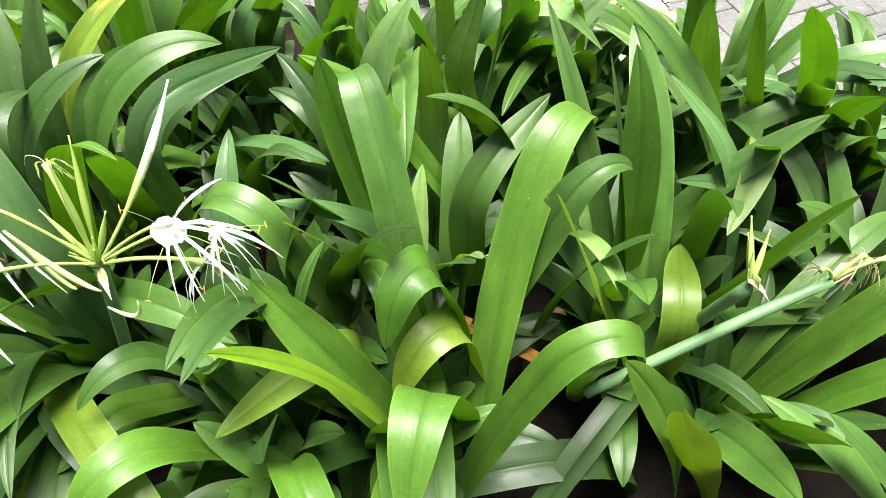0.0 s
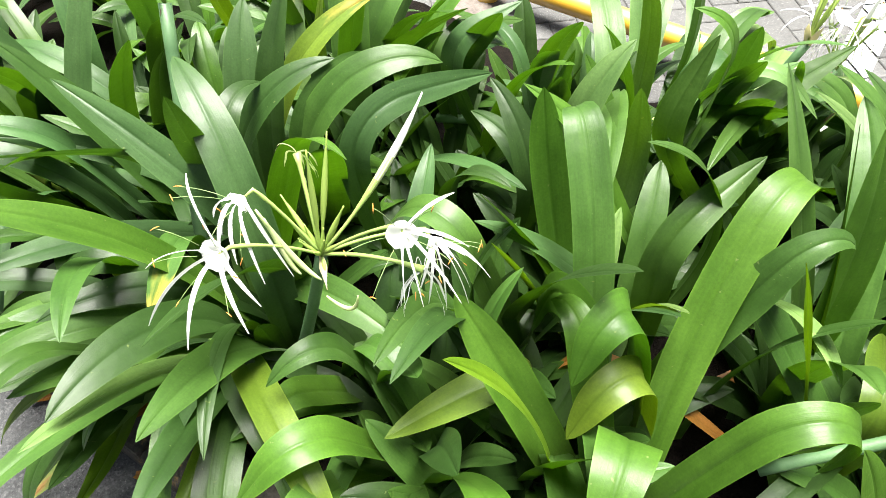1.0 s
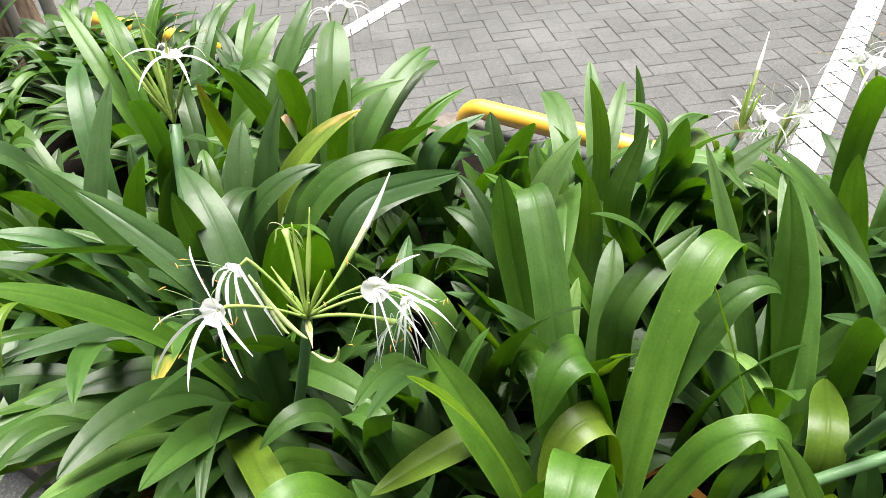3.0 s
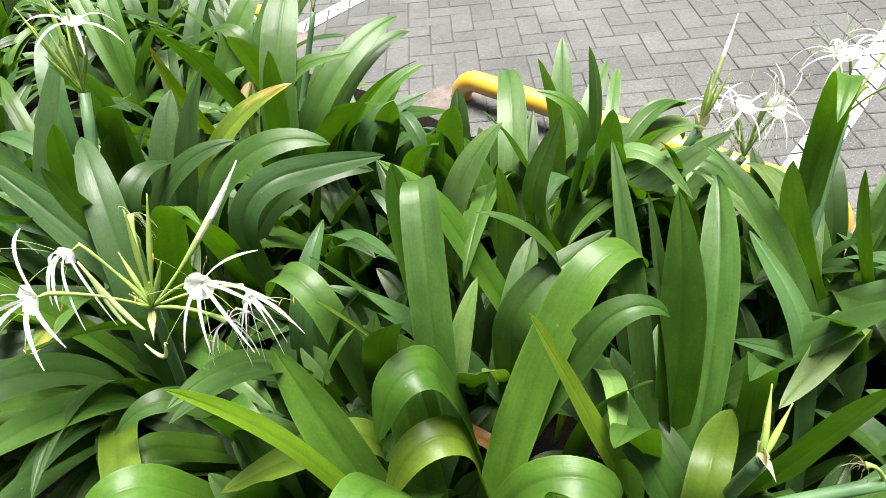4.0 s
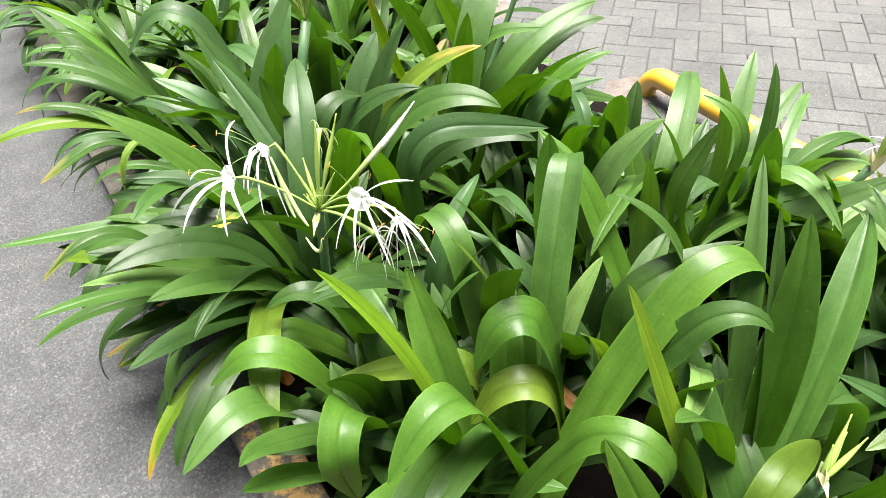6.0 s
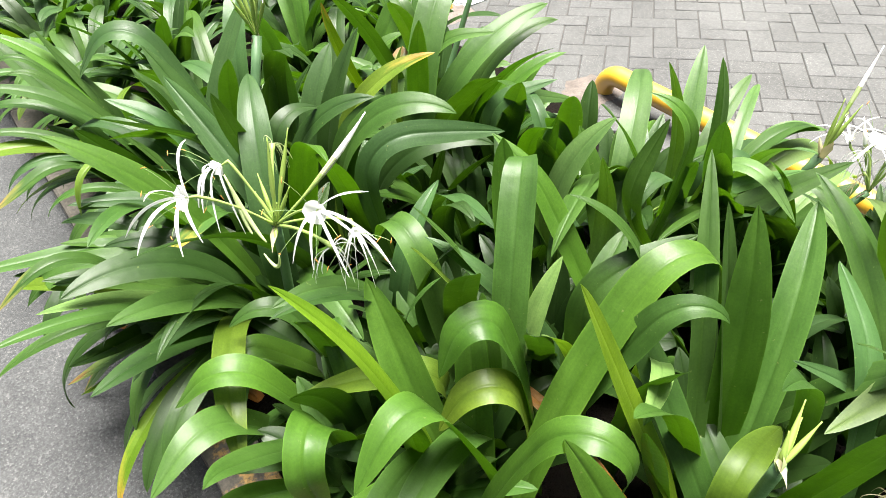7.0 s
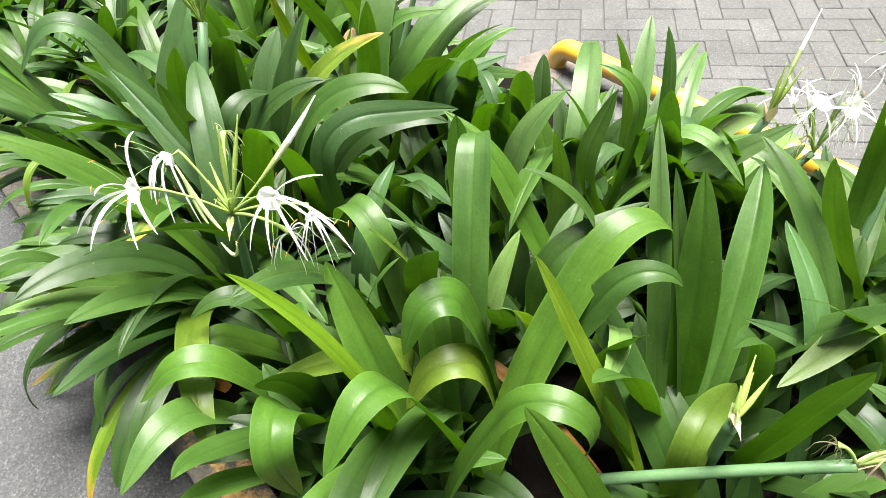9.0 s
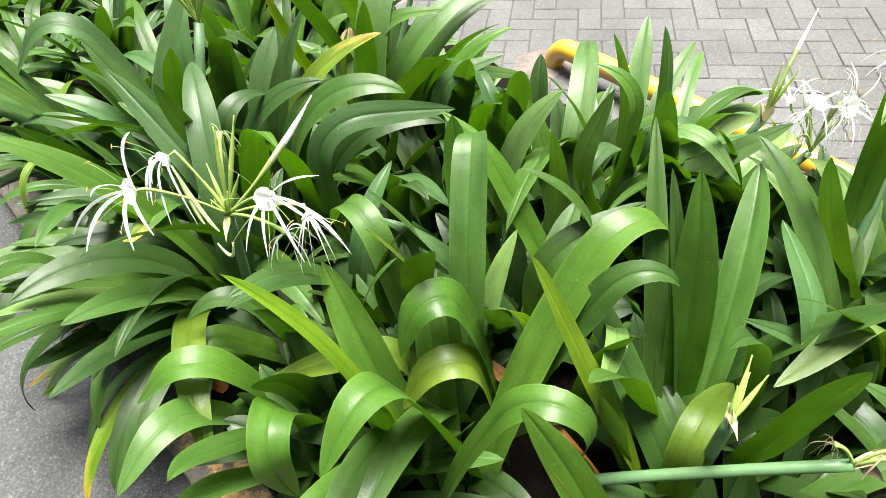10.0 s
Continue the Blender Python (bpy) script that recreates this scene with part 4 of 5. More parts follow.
leaf(I, -0.131, 1.777, 0.070, 231.7, 72.3, 0.677, 51.4, -0.78, -0.8, 0.0577, -14, "blue")
leaf(I, -0.481, 1.684, 0.075, 230.3, 71.8, 0.809, 52.5, 2.43, 3.3, 0.0611, -7, "bright")
leaf(N, -0.774, 1.692, 0.068, 249.5, 69.4, 0.726, 137.2, -0.87, -2.0, 0.0411, -12, "mid")


# plants farther along the bed, where leaves only show as a mass
def rosette(plant, count, low=0.5, high=0.75, rise=(48, 85), bend=(50, 130), tints=("deep", "mid", "mid", "blue", "blue", "bright")):
    o = plant.location
    start = random.uniform(0, 360)
    for k in range(count):
        h = start + 137.5 * k + random.uniform(-20, 20)
        r = random.uniform(*rise)
        leaf(plant, o.x + 0.03 * math.cos(radians(h)), o.y + 0.03 * math.sin(radians(h)), SOIL_Z + 0.01, h, r, random.uniform(low, high),
             random.uniform(*bend), random.uniform(1.4, 2.6), random.uniform(-12, 12), random.uniform(0.05, 0.07), random.uniform(-25, 25), random.choice(tints))


def skirt(plant, count):
    """Long leaves that fall over the kerb onto the asphalt."""
    o = plant.location
    for k in range(count):
        h = 215 + 110 * (k + random.random()) / count
        cut_tip = random.random() < 0.35
        leaf(plant, o.x + random.uniform(-0.05, 0.05), o.y - 0.03, SOIL_Z + 0.01, h, random.uniform(52, 76), random.uniform(0.5, 0.7),
             random.uniform(95, 155), random.uniform(1.7, 2.6), random.uniform(-15, 15), random.uniform(0.04, 0.058), random.uniform(-25, 25), random.choice(("deep", "blue", "mid", "mid", "old")), tip=1.8 if cut_tip else 1.0)


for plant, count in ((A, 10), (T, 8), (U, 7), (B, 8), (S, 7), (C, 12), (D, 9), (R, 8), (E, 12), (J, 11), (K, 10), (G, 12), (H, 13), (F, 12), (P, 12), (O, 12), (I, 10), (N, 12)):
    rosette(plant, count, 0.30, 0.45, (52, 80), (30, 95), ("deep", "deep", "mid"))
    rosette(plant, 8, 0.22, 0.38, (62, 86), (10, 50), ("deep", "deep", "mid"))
# fuller middle of the bed
for plant in (F, G, H, P, O, E):
    rosette(plant, 7, 0.36, 0.50, (62, 84), (55, 110), ("mid", "mid", "blue", "bright"))
for plant, count in ((A, 10), (I, 11), (N, 12)):
    skirt(plant, count)
rosette(L, 10, 0.3, 0.5, (42, 75), (40, 100))
rosette(M, 14, 0.36, 0.54)
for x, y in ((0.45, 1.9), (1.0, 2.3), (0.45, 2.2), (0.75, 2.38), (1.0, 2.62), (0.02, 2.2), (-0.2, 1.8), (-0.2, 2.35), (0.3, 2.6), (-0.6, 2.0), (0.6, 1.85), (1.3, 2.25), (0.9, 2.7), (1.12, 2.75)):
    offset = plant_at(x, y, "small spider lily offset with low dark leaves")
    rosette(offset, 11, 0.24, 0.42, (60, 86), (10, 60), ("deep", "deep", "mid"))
far_spots = [(-1.2, 1.9), (-1.15, 2.4), (-0.85, 2.75), (-1.3, 2.85), (-1.6, 2.1), (-1.7, 2.55), (-1.75, 2.9), (-1.45, 2.7), (-2.05, 2.78), (-2.1, 1.85), (-2.15, 2.3), (-2.35, 2.5),
             (-2.6, 2.0), (-3.1, 2.2), (-3.1, 2.7), (-3.5, 1.9), (-3.6, 2.5), (-4.0, 2.2), (-4.1, 2.8), (-4.5, 1.9), (-4.6, 2.5), (1.6, 2.3), (1.75, 1.75), (1.6, 2.75), (1.25, 2.8), (2.1, 2.1), (-1.4, 1.65), (-1.9, 1.6), (-2.5, 1.65), (-3.0, 1.7)]
for x, y in far_spots:
    lily = plant_at(x, y, "spider lily with dense dark green strap leaves")
    rosette(lily, 26, 0.34, 0.56) if x < -1.25 else rosette(lily, 20, 0.36, 0.58, (60, 86), (40, 110), ("deep", "mid", "mid", "blue"))
    if y < 2.0 and x < 0:
        skirt(lily, 7)

# ---- flower stalks ----


def bow(a, b, sag, n=8):
    """Points from a to b, bowed by the vector sag."""
    a, b, sag = Vector(a), Vector(b), Vector(sag)
    return [a.lerp(b, k / n) + sag * (4 * (k / n) * (1 - k / n)) for k in range(n + 1)]


def local(points, plant):
    return [Vector(p) - plant.location for p in points]


def stalk(plant, foot, top, sag=(0, 0, 0), r0=0.013, r1=0.009):
    pts = local(bow(foot, top, sag, 10), plant)
    v, f = tube(pts, [r0 + (r1 - r0) * k / 10 for k in range(11)], 12)
    v = [Vector((p.x, p.y, p.z)) for p in v]
    return part("flower_stalk", mesh_of("flower_stalk", v, f, STALK), plant, "thick blue-green flower stalk")


def ribbon(points, width, side, fold=0.25, profile=None):
    """A narrow channelled strip along points."""
    v, f = [], []
    n = len(points) - 1
    for k, p in enumerate(points):
        s = k / n
        d = (points[min(k + 1, n)] - points[max(k - 1, 0)]).normalized()
        a = (side - d * side.dot(d)).normalized()
        up = a.cross(d)
        w = width * (profile(s) if profile else (0.7 + 0.3 * s) * max(0.04, 1 - max(0, s - 0.6) / 0.4) ** 0.6) * 0.5
        v += [p - a * w, p - up * w * fold, p + a * w]
    for k in range(n):
        i = 3 * k
        f += [(i, i + 1, i + 4, i + 3), (i + 1, i + 2, i + 5, i + 4)]
    return v, f


def flower(plant, hub, centre, face, spread=(55, 125), petal=0.125, cup=0.024, droop=0.03, turn=0.0, cup_open=1.0, mat_p=None, stamens=True, sag=(0, 0, 0.01), tips=(), lift=0.36):
    """One spider lily flower: green tube from the hub, white cup, six narrow curling petals, six stamens."""
    mat_p = mat_p or PETAL
    centre, face = Vector(centre), Vector(face).normalized()
    back = centre - face * 0.02
    pts = local(bow(hub, back, sag, 8) + [centre], plant)
    v, f = tube(pts, [0.0023] * 6 + [0.0026, 0.003, 0.0032, 0.0012], 8)
    body = part("flower", mesh_of("flower_tube", v, f, TUBE), plant, "white spider lily flower with thin curling petals" if mat_p is PETAL else "wilted cream spider lily flower")
    a = face.cross(Vector((0, 0, 1)))
    if a.length < 0.1:
        a = face.cross(Vector((1, 0, 0)))
    a.normalize()
    b = a.cross(face)
    o = plant.location
    # cup with a toothed rim
    rings, sides = 7, 24
    v, f = [], []
    for k in range(rings + 1):
        s = k / rings
        r = 0.0012 + (cup * cup_open - 0.0012) * s ** 0.8
        for j in range(sides):
            w = 2 * math.pi * j / sides
            tooth = (0.002 * math.cos(6 * w) + 0.0012 * math.cos(12 * w)) * s ** 3
            v.append(centre - o + face * (cup * 0.6 * s + tooth - 0.006) + (a * math.cos(w) + b * math.sin(w)) * r)
    for k in range(rings):
        for j in range(sides):
            i = (j + 1) % sides
            f.append((k * sides + j, k * sides + i, (k + 1) * sides + i, (k + 1) * sides + j))
    part("cup", mesh_of("cup", v, f, mat_p), body)
    for end in tips:
        start, end = centre - o - face * 0.004, Vector(end) - o
        mid = start.lerp(end, 0.45) + Vector((0, 0, lift * (end - start).length)) + face * 0.018
        path = [start * (1 - s) ** 2 + mid * 2 * s * (1 - s) + end * s * s for s in [k / 14 for k in range(15)]]
        v, f = ribbon(path, 0.0072, (end - start).cross(face) + face * 0.3, 0.3)
        part("petal", mesh_of("petal", v, f, mat_p), body)
    for q in range(0 if tips else 6):
        w = radians(turn + 60 * q + random.uniform(-9, 9))
        out = a * math.cos(w) + b * math.sin(w)
        ang0, ang1 = spread[0] + random.uniform(-8, 8), spread[1] + random.uniform(-18, 18)
        ln = petal * random.uniform(0.88, 1.08)
        p, path = centre - o - face * 0.004, []
        for k in range(15):
            s = k / 14
            path.append(p.copy())
            g = radians(ang0 + (ang1 - ang0) * s ** 0.9)
            d = face * math.cos(g) + out * math.sin(g)
            d = (d + Vector((0, 0, -1)) * droop * 20 * s).normalized()
            p = p + d * (ln / 14)
        v, f = ribbon(path, 0.0072, out.cross(face) + face * 0.2 * random.uniform(-1, 1), 0.3)
        part("petal", mesh_of("petal", v, f, mat_p), body)
    if stamens:
        for q in range(6):
            w = radians(turn + 30 + 60 * q + random.uniform(-10, 10))
            out = a * math.cos(w) + b * math.sin(w)
            p0 = centre - o + face * cup * 0.65 + out * cup * cup_open * 0.95
            p1 = p0 + (face * 0.6 + out * 0.8).normalized() * random.uniform(0.05, 0.068)
            v, f = tube(bow(p0, p1, (0, 0, 0.004), 5), [0.0005] * 6, 5)
            fil = part("stamen", mesh_of("stamen", v, f, FILAMENT), body)
            cross = Vector((random.uniform(-1, 1), random.uniform(-1, 1), random.uniform(-1.5, 0.2))).normalized()
            v, f = tube(bow(p1 - cross * 0.006, p1 + cross * 0.006, (0, 0, 0.001), 4), [0.0003, 0.0007, 0.0008, 0.0007, 0.0003], 6)
            part("anther", mesh_of("anther", v, f, ANTHER), body)
    return body


def bud(plant, hub, tip, thick=0.0055, swell=0.55, sag=(0, 0, 0), white=False):
    pts = local(bow(hub, tip, sag, 14), plant)
    radii = []
    for k in range(15):
        s = k / 14
        body_r = thick * max(0.08, math.sin(math.pi * min(1.0, max(0.0, (s - swell) / (1 - swell)) ** 0.7))) if s > swell else 0
        if white:
            body_r = thick * 0.85 * max(0.08, math.sin(math.pi * min(1.0, max(0.0, (s - 0.15) / 0.85)) ** 1.15)) if s > 0.15 else 0
        radii.append(max(0.0022 * (1 - 0.5 * s), body_r))
    v, f = tube(pts, radii, 8)
    if white:
        ob = part("bud", mesh_of("bud", v, f, PETAL), plant, "long unopened white bud")
        for first, last, skin, grow in ((0, 7, TUBE, 1.08), (6, 9, CREAM, 1.04)):
            sv2, sf2 = tube(pts[first:last + 1], [max(0.0026, r * grow) for r in radii[first:last + 1]], 8, False)
            part("bud_stem", mesh_of("bud_stem", sv2, sf2, skin), ob)
        return ob
    return part("bud", mesh_of("bud", v, f, PETAL if white else BUD), plant, "long unopened white bud" if white else "slender yellow-green bud")


def bract(plant, hub, tip, width=0.016, mat_b=None):
    path = local(bow(hub, tip, (0, 0, 0.008), 8), plant)
    v, f = ribbon(path, width, Vector((random.uniform(-1, 1), random.uniform(-1, 1), 0.1)).normalized(), 0.5, lambda s: (0.5 + s) if s < 0.5 else max(0.05, 2 * (1 - s)))
    return part("bract", mesh_of("bract", v, f, mat_b or BRACT), plant, "papery bract under the flowers")


def wilted(plant, hub, centre, n=9, ln=0.09, mat_w=None):
    """A withered flower: thin curled strands hanging from a shrunken cup."""
    mat_w = mat_w or WILTED
    hub, centre = Vector(hub), Vector(centre)
    v, f = tube(local(bow(hub, centre, (0, 0, 0.012), 8), plant), [0.003] * 7 + [0.004, 0.006], 7)
    body = part("wilted_flower", mesh_of("wilted_tube", v, f, TUBE), plant, "withered flower with limp curled petals")
    o = plant.location
    for q in range(n):
        p, path = centre - o, []
        d = Vector((random.uniform(-0.8, 0.8), random.uniform(-0.8, 0.8), random.uniform(-0.6, 0.35))).normalized()
        curl_v = Vector((random.uniform(-1, 1), random.uniform(-1, 1), 0)) * 0.25
        for k in range(13):
            path.append(p.copy())
            d = (d + Vector((0, 0, -0.24)) + curl_v * math.sin(k * 0.9 + q)).normalized()
            p = p + d * ln / 12
        v, f = ribbon(path, 0.0035 if q % 2 else 0.0015, Vector((d.y, -d.x, 0.3)), 0.4)
        part("limp_petal", mesh_of("limp_petal", v, f, mat_w), body)
    return body


def limp_bloom(plant, a, b, thick=0.005, sag=(0, 0, -0.02)):
    """A spent bud that hangs as a pale curved strand."""
    v, f = tube(local(bow(a, b, sag, 14), plant), [max(0.0009, thick * math.sin(math.pi * (0.06 + 0.9 * k / 14)) ** 0.6) for k in range(15)], 8)
    return part("limp_bloom", mesh_of("limp_bloom", v, f, CREAM), plant, "limp greenish-white spent flower")


# main umbel, leaning out of the front rosette
HUB = Vector((0.481, 1.610, 0.676))
stalk(A, (0.230, 1.650, 0.050), HUB, (0.015, 0, 0.02))
flower(A, HUB, (0.446, 1.484, 0.782), (0.1, -0.75, 0.3), (60, 120), 0.125, 0.0225, 0.012, 15,
       tips=((0.353, 1.536, 0.829), (0.354, 1.432, 0.747), (0.419, 1.376, 0.738), (0.493, 1.375, 0.748), (0.529, 1.434, 0.736), (0.510, 1.474, 0.731)))
flower(A, HUB, (0.608, 1.641, 0.768), (0.5, -0.65, 0.25), (50, 125), 0.12, 0.021, 0.02, 40,
       tips=((0.630, 1.729, 0.776), (0.662, 1.714, 0.701), (0.674, 1.589, 0.715), (0.700, 1.635, 0.690), (0.668, 1.561, 0.741), (0.675, 1.684, 0.721)))
flower(A, HUB, (0.411, 1.562, 0.790), (-0.35, -0.7, -0.4), (45, 115), 0.115, 0.020, 0.02, 0, 0.8,
       tips=((0.368, 1.540, 0.752), (0.402, 1.508, 0.722), (0.440, 1.505, 0.735), (0.472, 1.514, 0.706), (0.484, 1.552, 0.690), (0.392, 1.528, 0.742)), lift=0.6)
flower(A, HUB, (0.611, 1.700, 0.697), (0.7, -0.2, -0.45), (20, 55), 0.115, 0.018, 0.025, 20, 0.75,
       tips=((0.668, 1.705, 0.625), (0.652, 1.668, 0.602), (0.690, 1.725, 0.640), (0.630, 1.655, 0.615), (0.676, 1.690, 0.606), (0.612, 1.660, 0.628)), lift=0.5)
wilted(A, HUB, (0.420, 1.662, 0.798), 10, 0.058, CREAM)
wilted(A, HUB, (0.634, 1.645, 0.706), 11, 0.085, PETAL)
limp_bloom(A, (0.438, 1.559, 0.789), (0.510, 1.576, 0.674), 0.0042)
limp_bloom(A, (0.450, 1.559, 0.779), (0.487, 1.563, 0.685), 0.0035)
bud(A, HUB, (0.541, 1.792, 0.862), 0.0068, 0.3, (0.012, 0, 0), True)
bud(A, HUB, (0.468, 1.679, 0.845), 0.0048, 0.22)
bud(A, HUB, (0.465, 1.640, 0.841), 0.0046, 0.22)
bud(A, HUB, (0.410, 1.624, 0.746), 0.0042, 0.2)
bud(A, HUB, (0.441, 1.601, 0.735), 0.0042, 0.15)
bud(A, HUB, (0.513, 1.640, 0.765), 0.0045, 0.2)
# short stubs crowded round the top of the stalk
for dx, dy, dz in ((-0.028, 0.006, 0.042), (-0.012, 0.012, 0.055), (0.006, 0.01, 0.05), (0.018, -0.004, 0.045), (-0.02, -0.016, 0.032), (0.028, 0.012, 0.03), (-0.034, -0.006, 0.02), (0.01, -0.02, 0.03)):
    bud(A, HUB, HUB + Vector((dx, dy, dz)), 0.0036, 0.1)
bud(A, HUB, HUB + Vector((0.022, -0.018, -0.016)), 0.0045, 0.1)
limp_bloom(A, HUB + Vector((0.05, -0.05, -0.005)), HUB + Vector((0.10, -0.04, 0.02)), 0.0032, (0.01, 0, -0.022))
bract(A, HUB, HUB + Vector((0.03, -0.03, -0.028)), 0.012, WILTED)

# tall stalk of buds with one open flower
HUB2 = Vector((-0.070, 1.858, 0.775))
stalk(G, (0.06, 1.60, 0.05), HUB2, (0.012, -0.012, 0), 0.014, 0.012)
for dx, dy, dz in ((-0.09, -0.02, 0.17), (-0.05, 0.03, 0.22), (-0.02, -0.03, 0.15), (0.01, 0.04, 0.19), (0.03, 0.0, 0.13), (-0.035, 0.0, 0.12), (0.0, -0.04, 0.1), (0.05, 0.03, 0.12), (-0.06, 0.05, 0.13)):
    bud(G, HUB2, HUB2 + Vector((dx, dy, dz)), 0.0048, 0.25)
flower(G, HUB2, HUB2 + Vector((0.02, 0.03, 0.14)), (0.25, 0.1, 0.9), (55, 140), 0.11, 0.02, 0.02, 10)
bract(G, HUB2, HUB2 + Vector((0.0, -0.02, -0.035)), 0.022)
bract(G, HUB2, HUB2 + Vector((-0.02, 0.01, -0.03)), 0.02)

# umbels near the wheel stop
HUB4 = Vector((0.890, 2.702, 0.536))
stalk(J, (0.76, 2.60, 0.05), HUB4, (0, 0, 0.03), 0.012, 0.010)
bud(J, HUB4, (0.893, 2.821, 0.756), 0.006, 0.3, (0, 0, 0), True)
for dx, dy, dz in ((0.0, 0.03, 0.13), (0.02, 0.02, 0.11), (-0.01, 0.05, 0.10), (0.03, 0.05, 0.12)):
    bud(J, HUB4, HUB4 + Vector((dx, dy, dz)), 0.0045, 0.2)
bract(J, HUB4 + Vector((0, 0, -0.02)), HUB4 + Vector((-0.01, -0.01, 0.05)), 0.03, WILTED)
bract(J, HUB4 + Vector((0, 0, -0.02)), HUB4 + Vector((0.02, 0.0, 0.045)), 0.03, WILTED)
HUB5 = Vector((0.958, 2.853, 0.400))
stalk(J, (0.80, 2.62, 0.05), HUB5, (0, 0, 0.02))
flower(J, HUB5, (0.926, 2.880, 0.508), (0.35, 0.0, 0.75), (50, 125), 0.12, 0.026, 0.02, 0)
flower(J, HUB5, (1.001, 2.860, 0.544), (0.7, -0.25, 0.25), (40, 110), 0.12, 0.026, 0.015, 30)
flower(J, HUB5, (0.876, 2.860, 0.503), (-0.3, -0.1, 0.9), (25, 90), 0.10, 0.018, 0.02, 50, 0.6, None, False)
flower(J, HUB5, (0.976, 2.910, 0.524), (0.5, 0.4, 0.4), (30, 100), 0.10, 0.018, 0.02, 20, 0.6, None, False)
bud(J, HUB5, (0.986, 2.860, 0.619), 0.006, 0.3, (0, 0, 0), True)
bud(J, HUB5, (0.881, 2.880, 0.558), 0.006, 0.3, (0, 0, 0), True)
wilted(J, HUB5, (0.971, 2.893, 0.473), 12, 0.08, PETAL)
wilted(J, HUB5, (0.941, 2.833, 0.453), 8, 0.07)
wilted(J, HUB5, (0.925, 2.850, 0.500), 14, 0.09, PETAL)
wilted(J, HUB5, (1.005, 2.875, 0.520), 14, 0.09, PETAL)
bract(J, HUB5, HUB5 + Vector((-0.02, -0.03, -0.04)), 0.02)
HUB6 = Vector((1.15, 2.80, 0.60))
stalk(K, (1.2, 2.55, 0.05), HUB6, (0, 0, 0.02))
for q, (dx, dy, dz) in enumerate(((-0.06, 0.06, 0.10), (0.03, 0.08, 0.12), (0.08, 0.0, 0.10), (-0.02, -0.02, 0.13))):
    flower(K, HUB6, HUB6 + Vector((dx, dy, dz)), (dx, dy, 0.08), (50, 130), 0.11, 0.022, 0.02, 20 * q)
wilted(K, HUB6, HUB6 + Vector((0.02, 0.02, 0.06)), 8, 0.07)
HUB7 = Vector((-0.40, 2.75, 0.54))
stalk(O, (-0.45, 2.57, 0.05), HUB7)
flower(O, HUB7, HUB7 + Vector((0.03, 0.05, 0.12)), (0.2, 0.3, 0.9), (45, 130), 0.11, 0.022, 0.03, 0)
flower(O, HUB7, HUB7 + Vector((-0.03, 0.02, 0.11)), (-0.2, 0.0, 0.9), (45, 130), 0.10, 0.02, 0.03, 20, 0.8, None, False)

# young green bud head beside the tall leaves
HUB3 = Vector((1.306, 1.924, 0.600))
stalk(D, (1.22, 2.07, 0.05), HUB3, (0, 0, 0.02), 0.012, 0.010)
for tip in ((1.278, 2.000, 0.672), (1.284, 1.998, 0.636), (1.311, 1.997, 0.656), (1.291, 1.946, 0.657), (1.295, 1.967, 0.622)):
    bud(D, HUB3, HUB3.lerp(Vector(tip), 0.9), 0.0046, 0.02)
bract(D, HUB3 + Vector((-0.008, 0, 0.012)), (1.331, 1.900, 0.607), 0.012, WILTED)
bract(D, HUB3 + Vector((0, 0, -0.012)), HUB3 + Vector((0.004, -0.012, 0.035)), 0.026, CREAM)
bract(D, HUB3 + Vector((0.004, 0, -0.012)), HUB3 + Vector((-0.012, 0.004, 0.03)), 0.024, CREAM)

# fallen stalks
stalk(R, (1.130, 1.838, 0.315), (1.441, 2.057, 0.500), (0, 0, 0.004), 0.0105, 0.0095)
wilted(R, (1.441, 2.057, 0.500), (1.471, 2.087, 0.541), 14, 0.07)
wilted(R, (1.441, 2.057, 0.500), (1.411, 2.037, 0.541), 10, 0.06)
wilted(R, (1.441, 2.057, 0.500), (1.491, 2.107, 0.511), 12, 0.06)
wilted(R, (1.441, 2.057, 0.500), (1.501, 2.087, 0.546), 12, 0.07)
bract(R, (1.441, 2.057, 0.500), (1.471, 2.087, 0.526), 0.028, WILTED)
bract(R, (1.441, 2.057, 0.500), (1.481, 2.077, 0.481), 0.025)
stalk(E, (0.18, 2.32, 0.30), (0.62, 2.50, 0.30), (0, 0, 0.01), 0.011, 0.010)
wilted(E, (0.61, 2.50, 0.30), (0.66, 2.52, 0.36), 12, 0.08)

# ---- dead leaves on the soil ----


def dead_leaf(x, y, z, heading, length, width, tint="dead"):
    ob = new("dead_leaf", leaf_mesh(heading, 12, length, 30, 1.5, random.uniform(-20, 20), width, random.uniform(-20, 20)))
    ob.location = (x, y, z)
    ob.color = (*TINT[tint], 1)
    return tagged(ob, "dry orange-brown dead leaf lying in the bed", "dead leaf", "dead leaves")


for x, y, z, h, ln, w in ((0.85, 1.62, 0.16, 300, 0.35, 0.03), (0.35, 1.50, 0.12, 200, 0.22, 0.05), (0.95, 1.95, 0.12, 60, 0.3, 0.03), (0.55, 2.0, 0.1, 140, 0.25, 0.04), (0.1, 1.5, 0.12, 250, 0.2, 0.04), (0.5, 2.3, 0.1, 20, 0.25, 0.04), (-0.1, 1.6, 0.1, 290, 0.2, 0.04)):
    dead_leaf(x, y, z, h, ln, w)


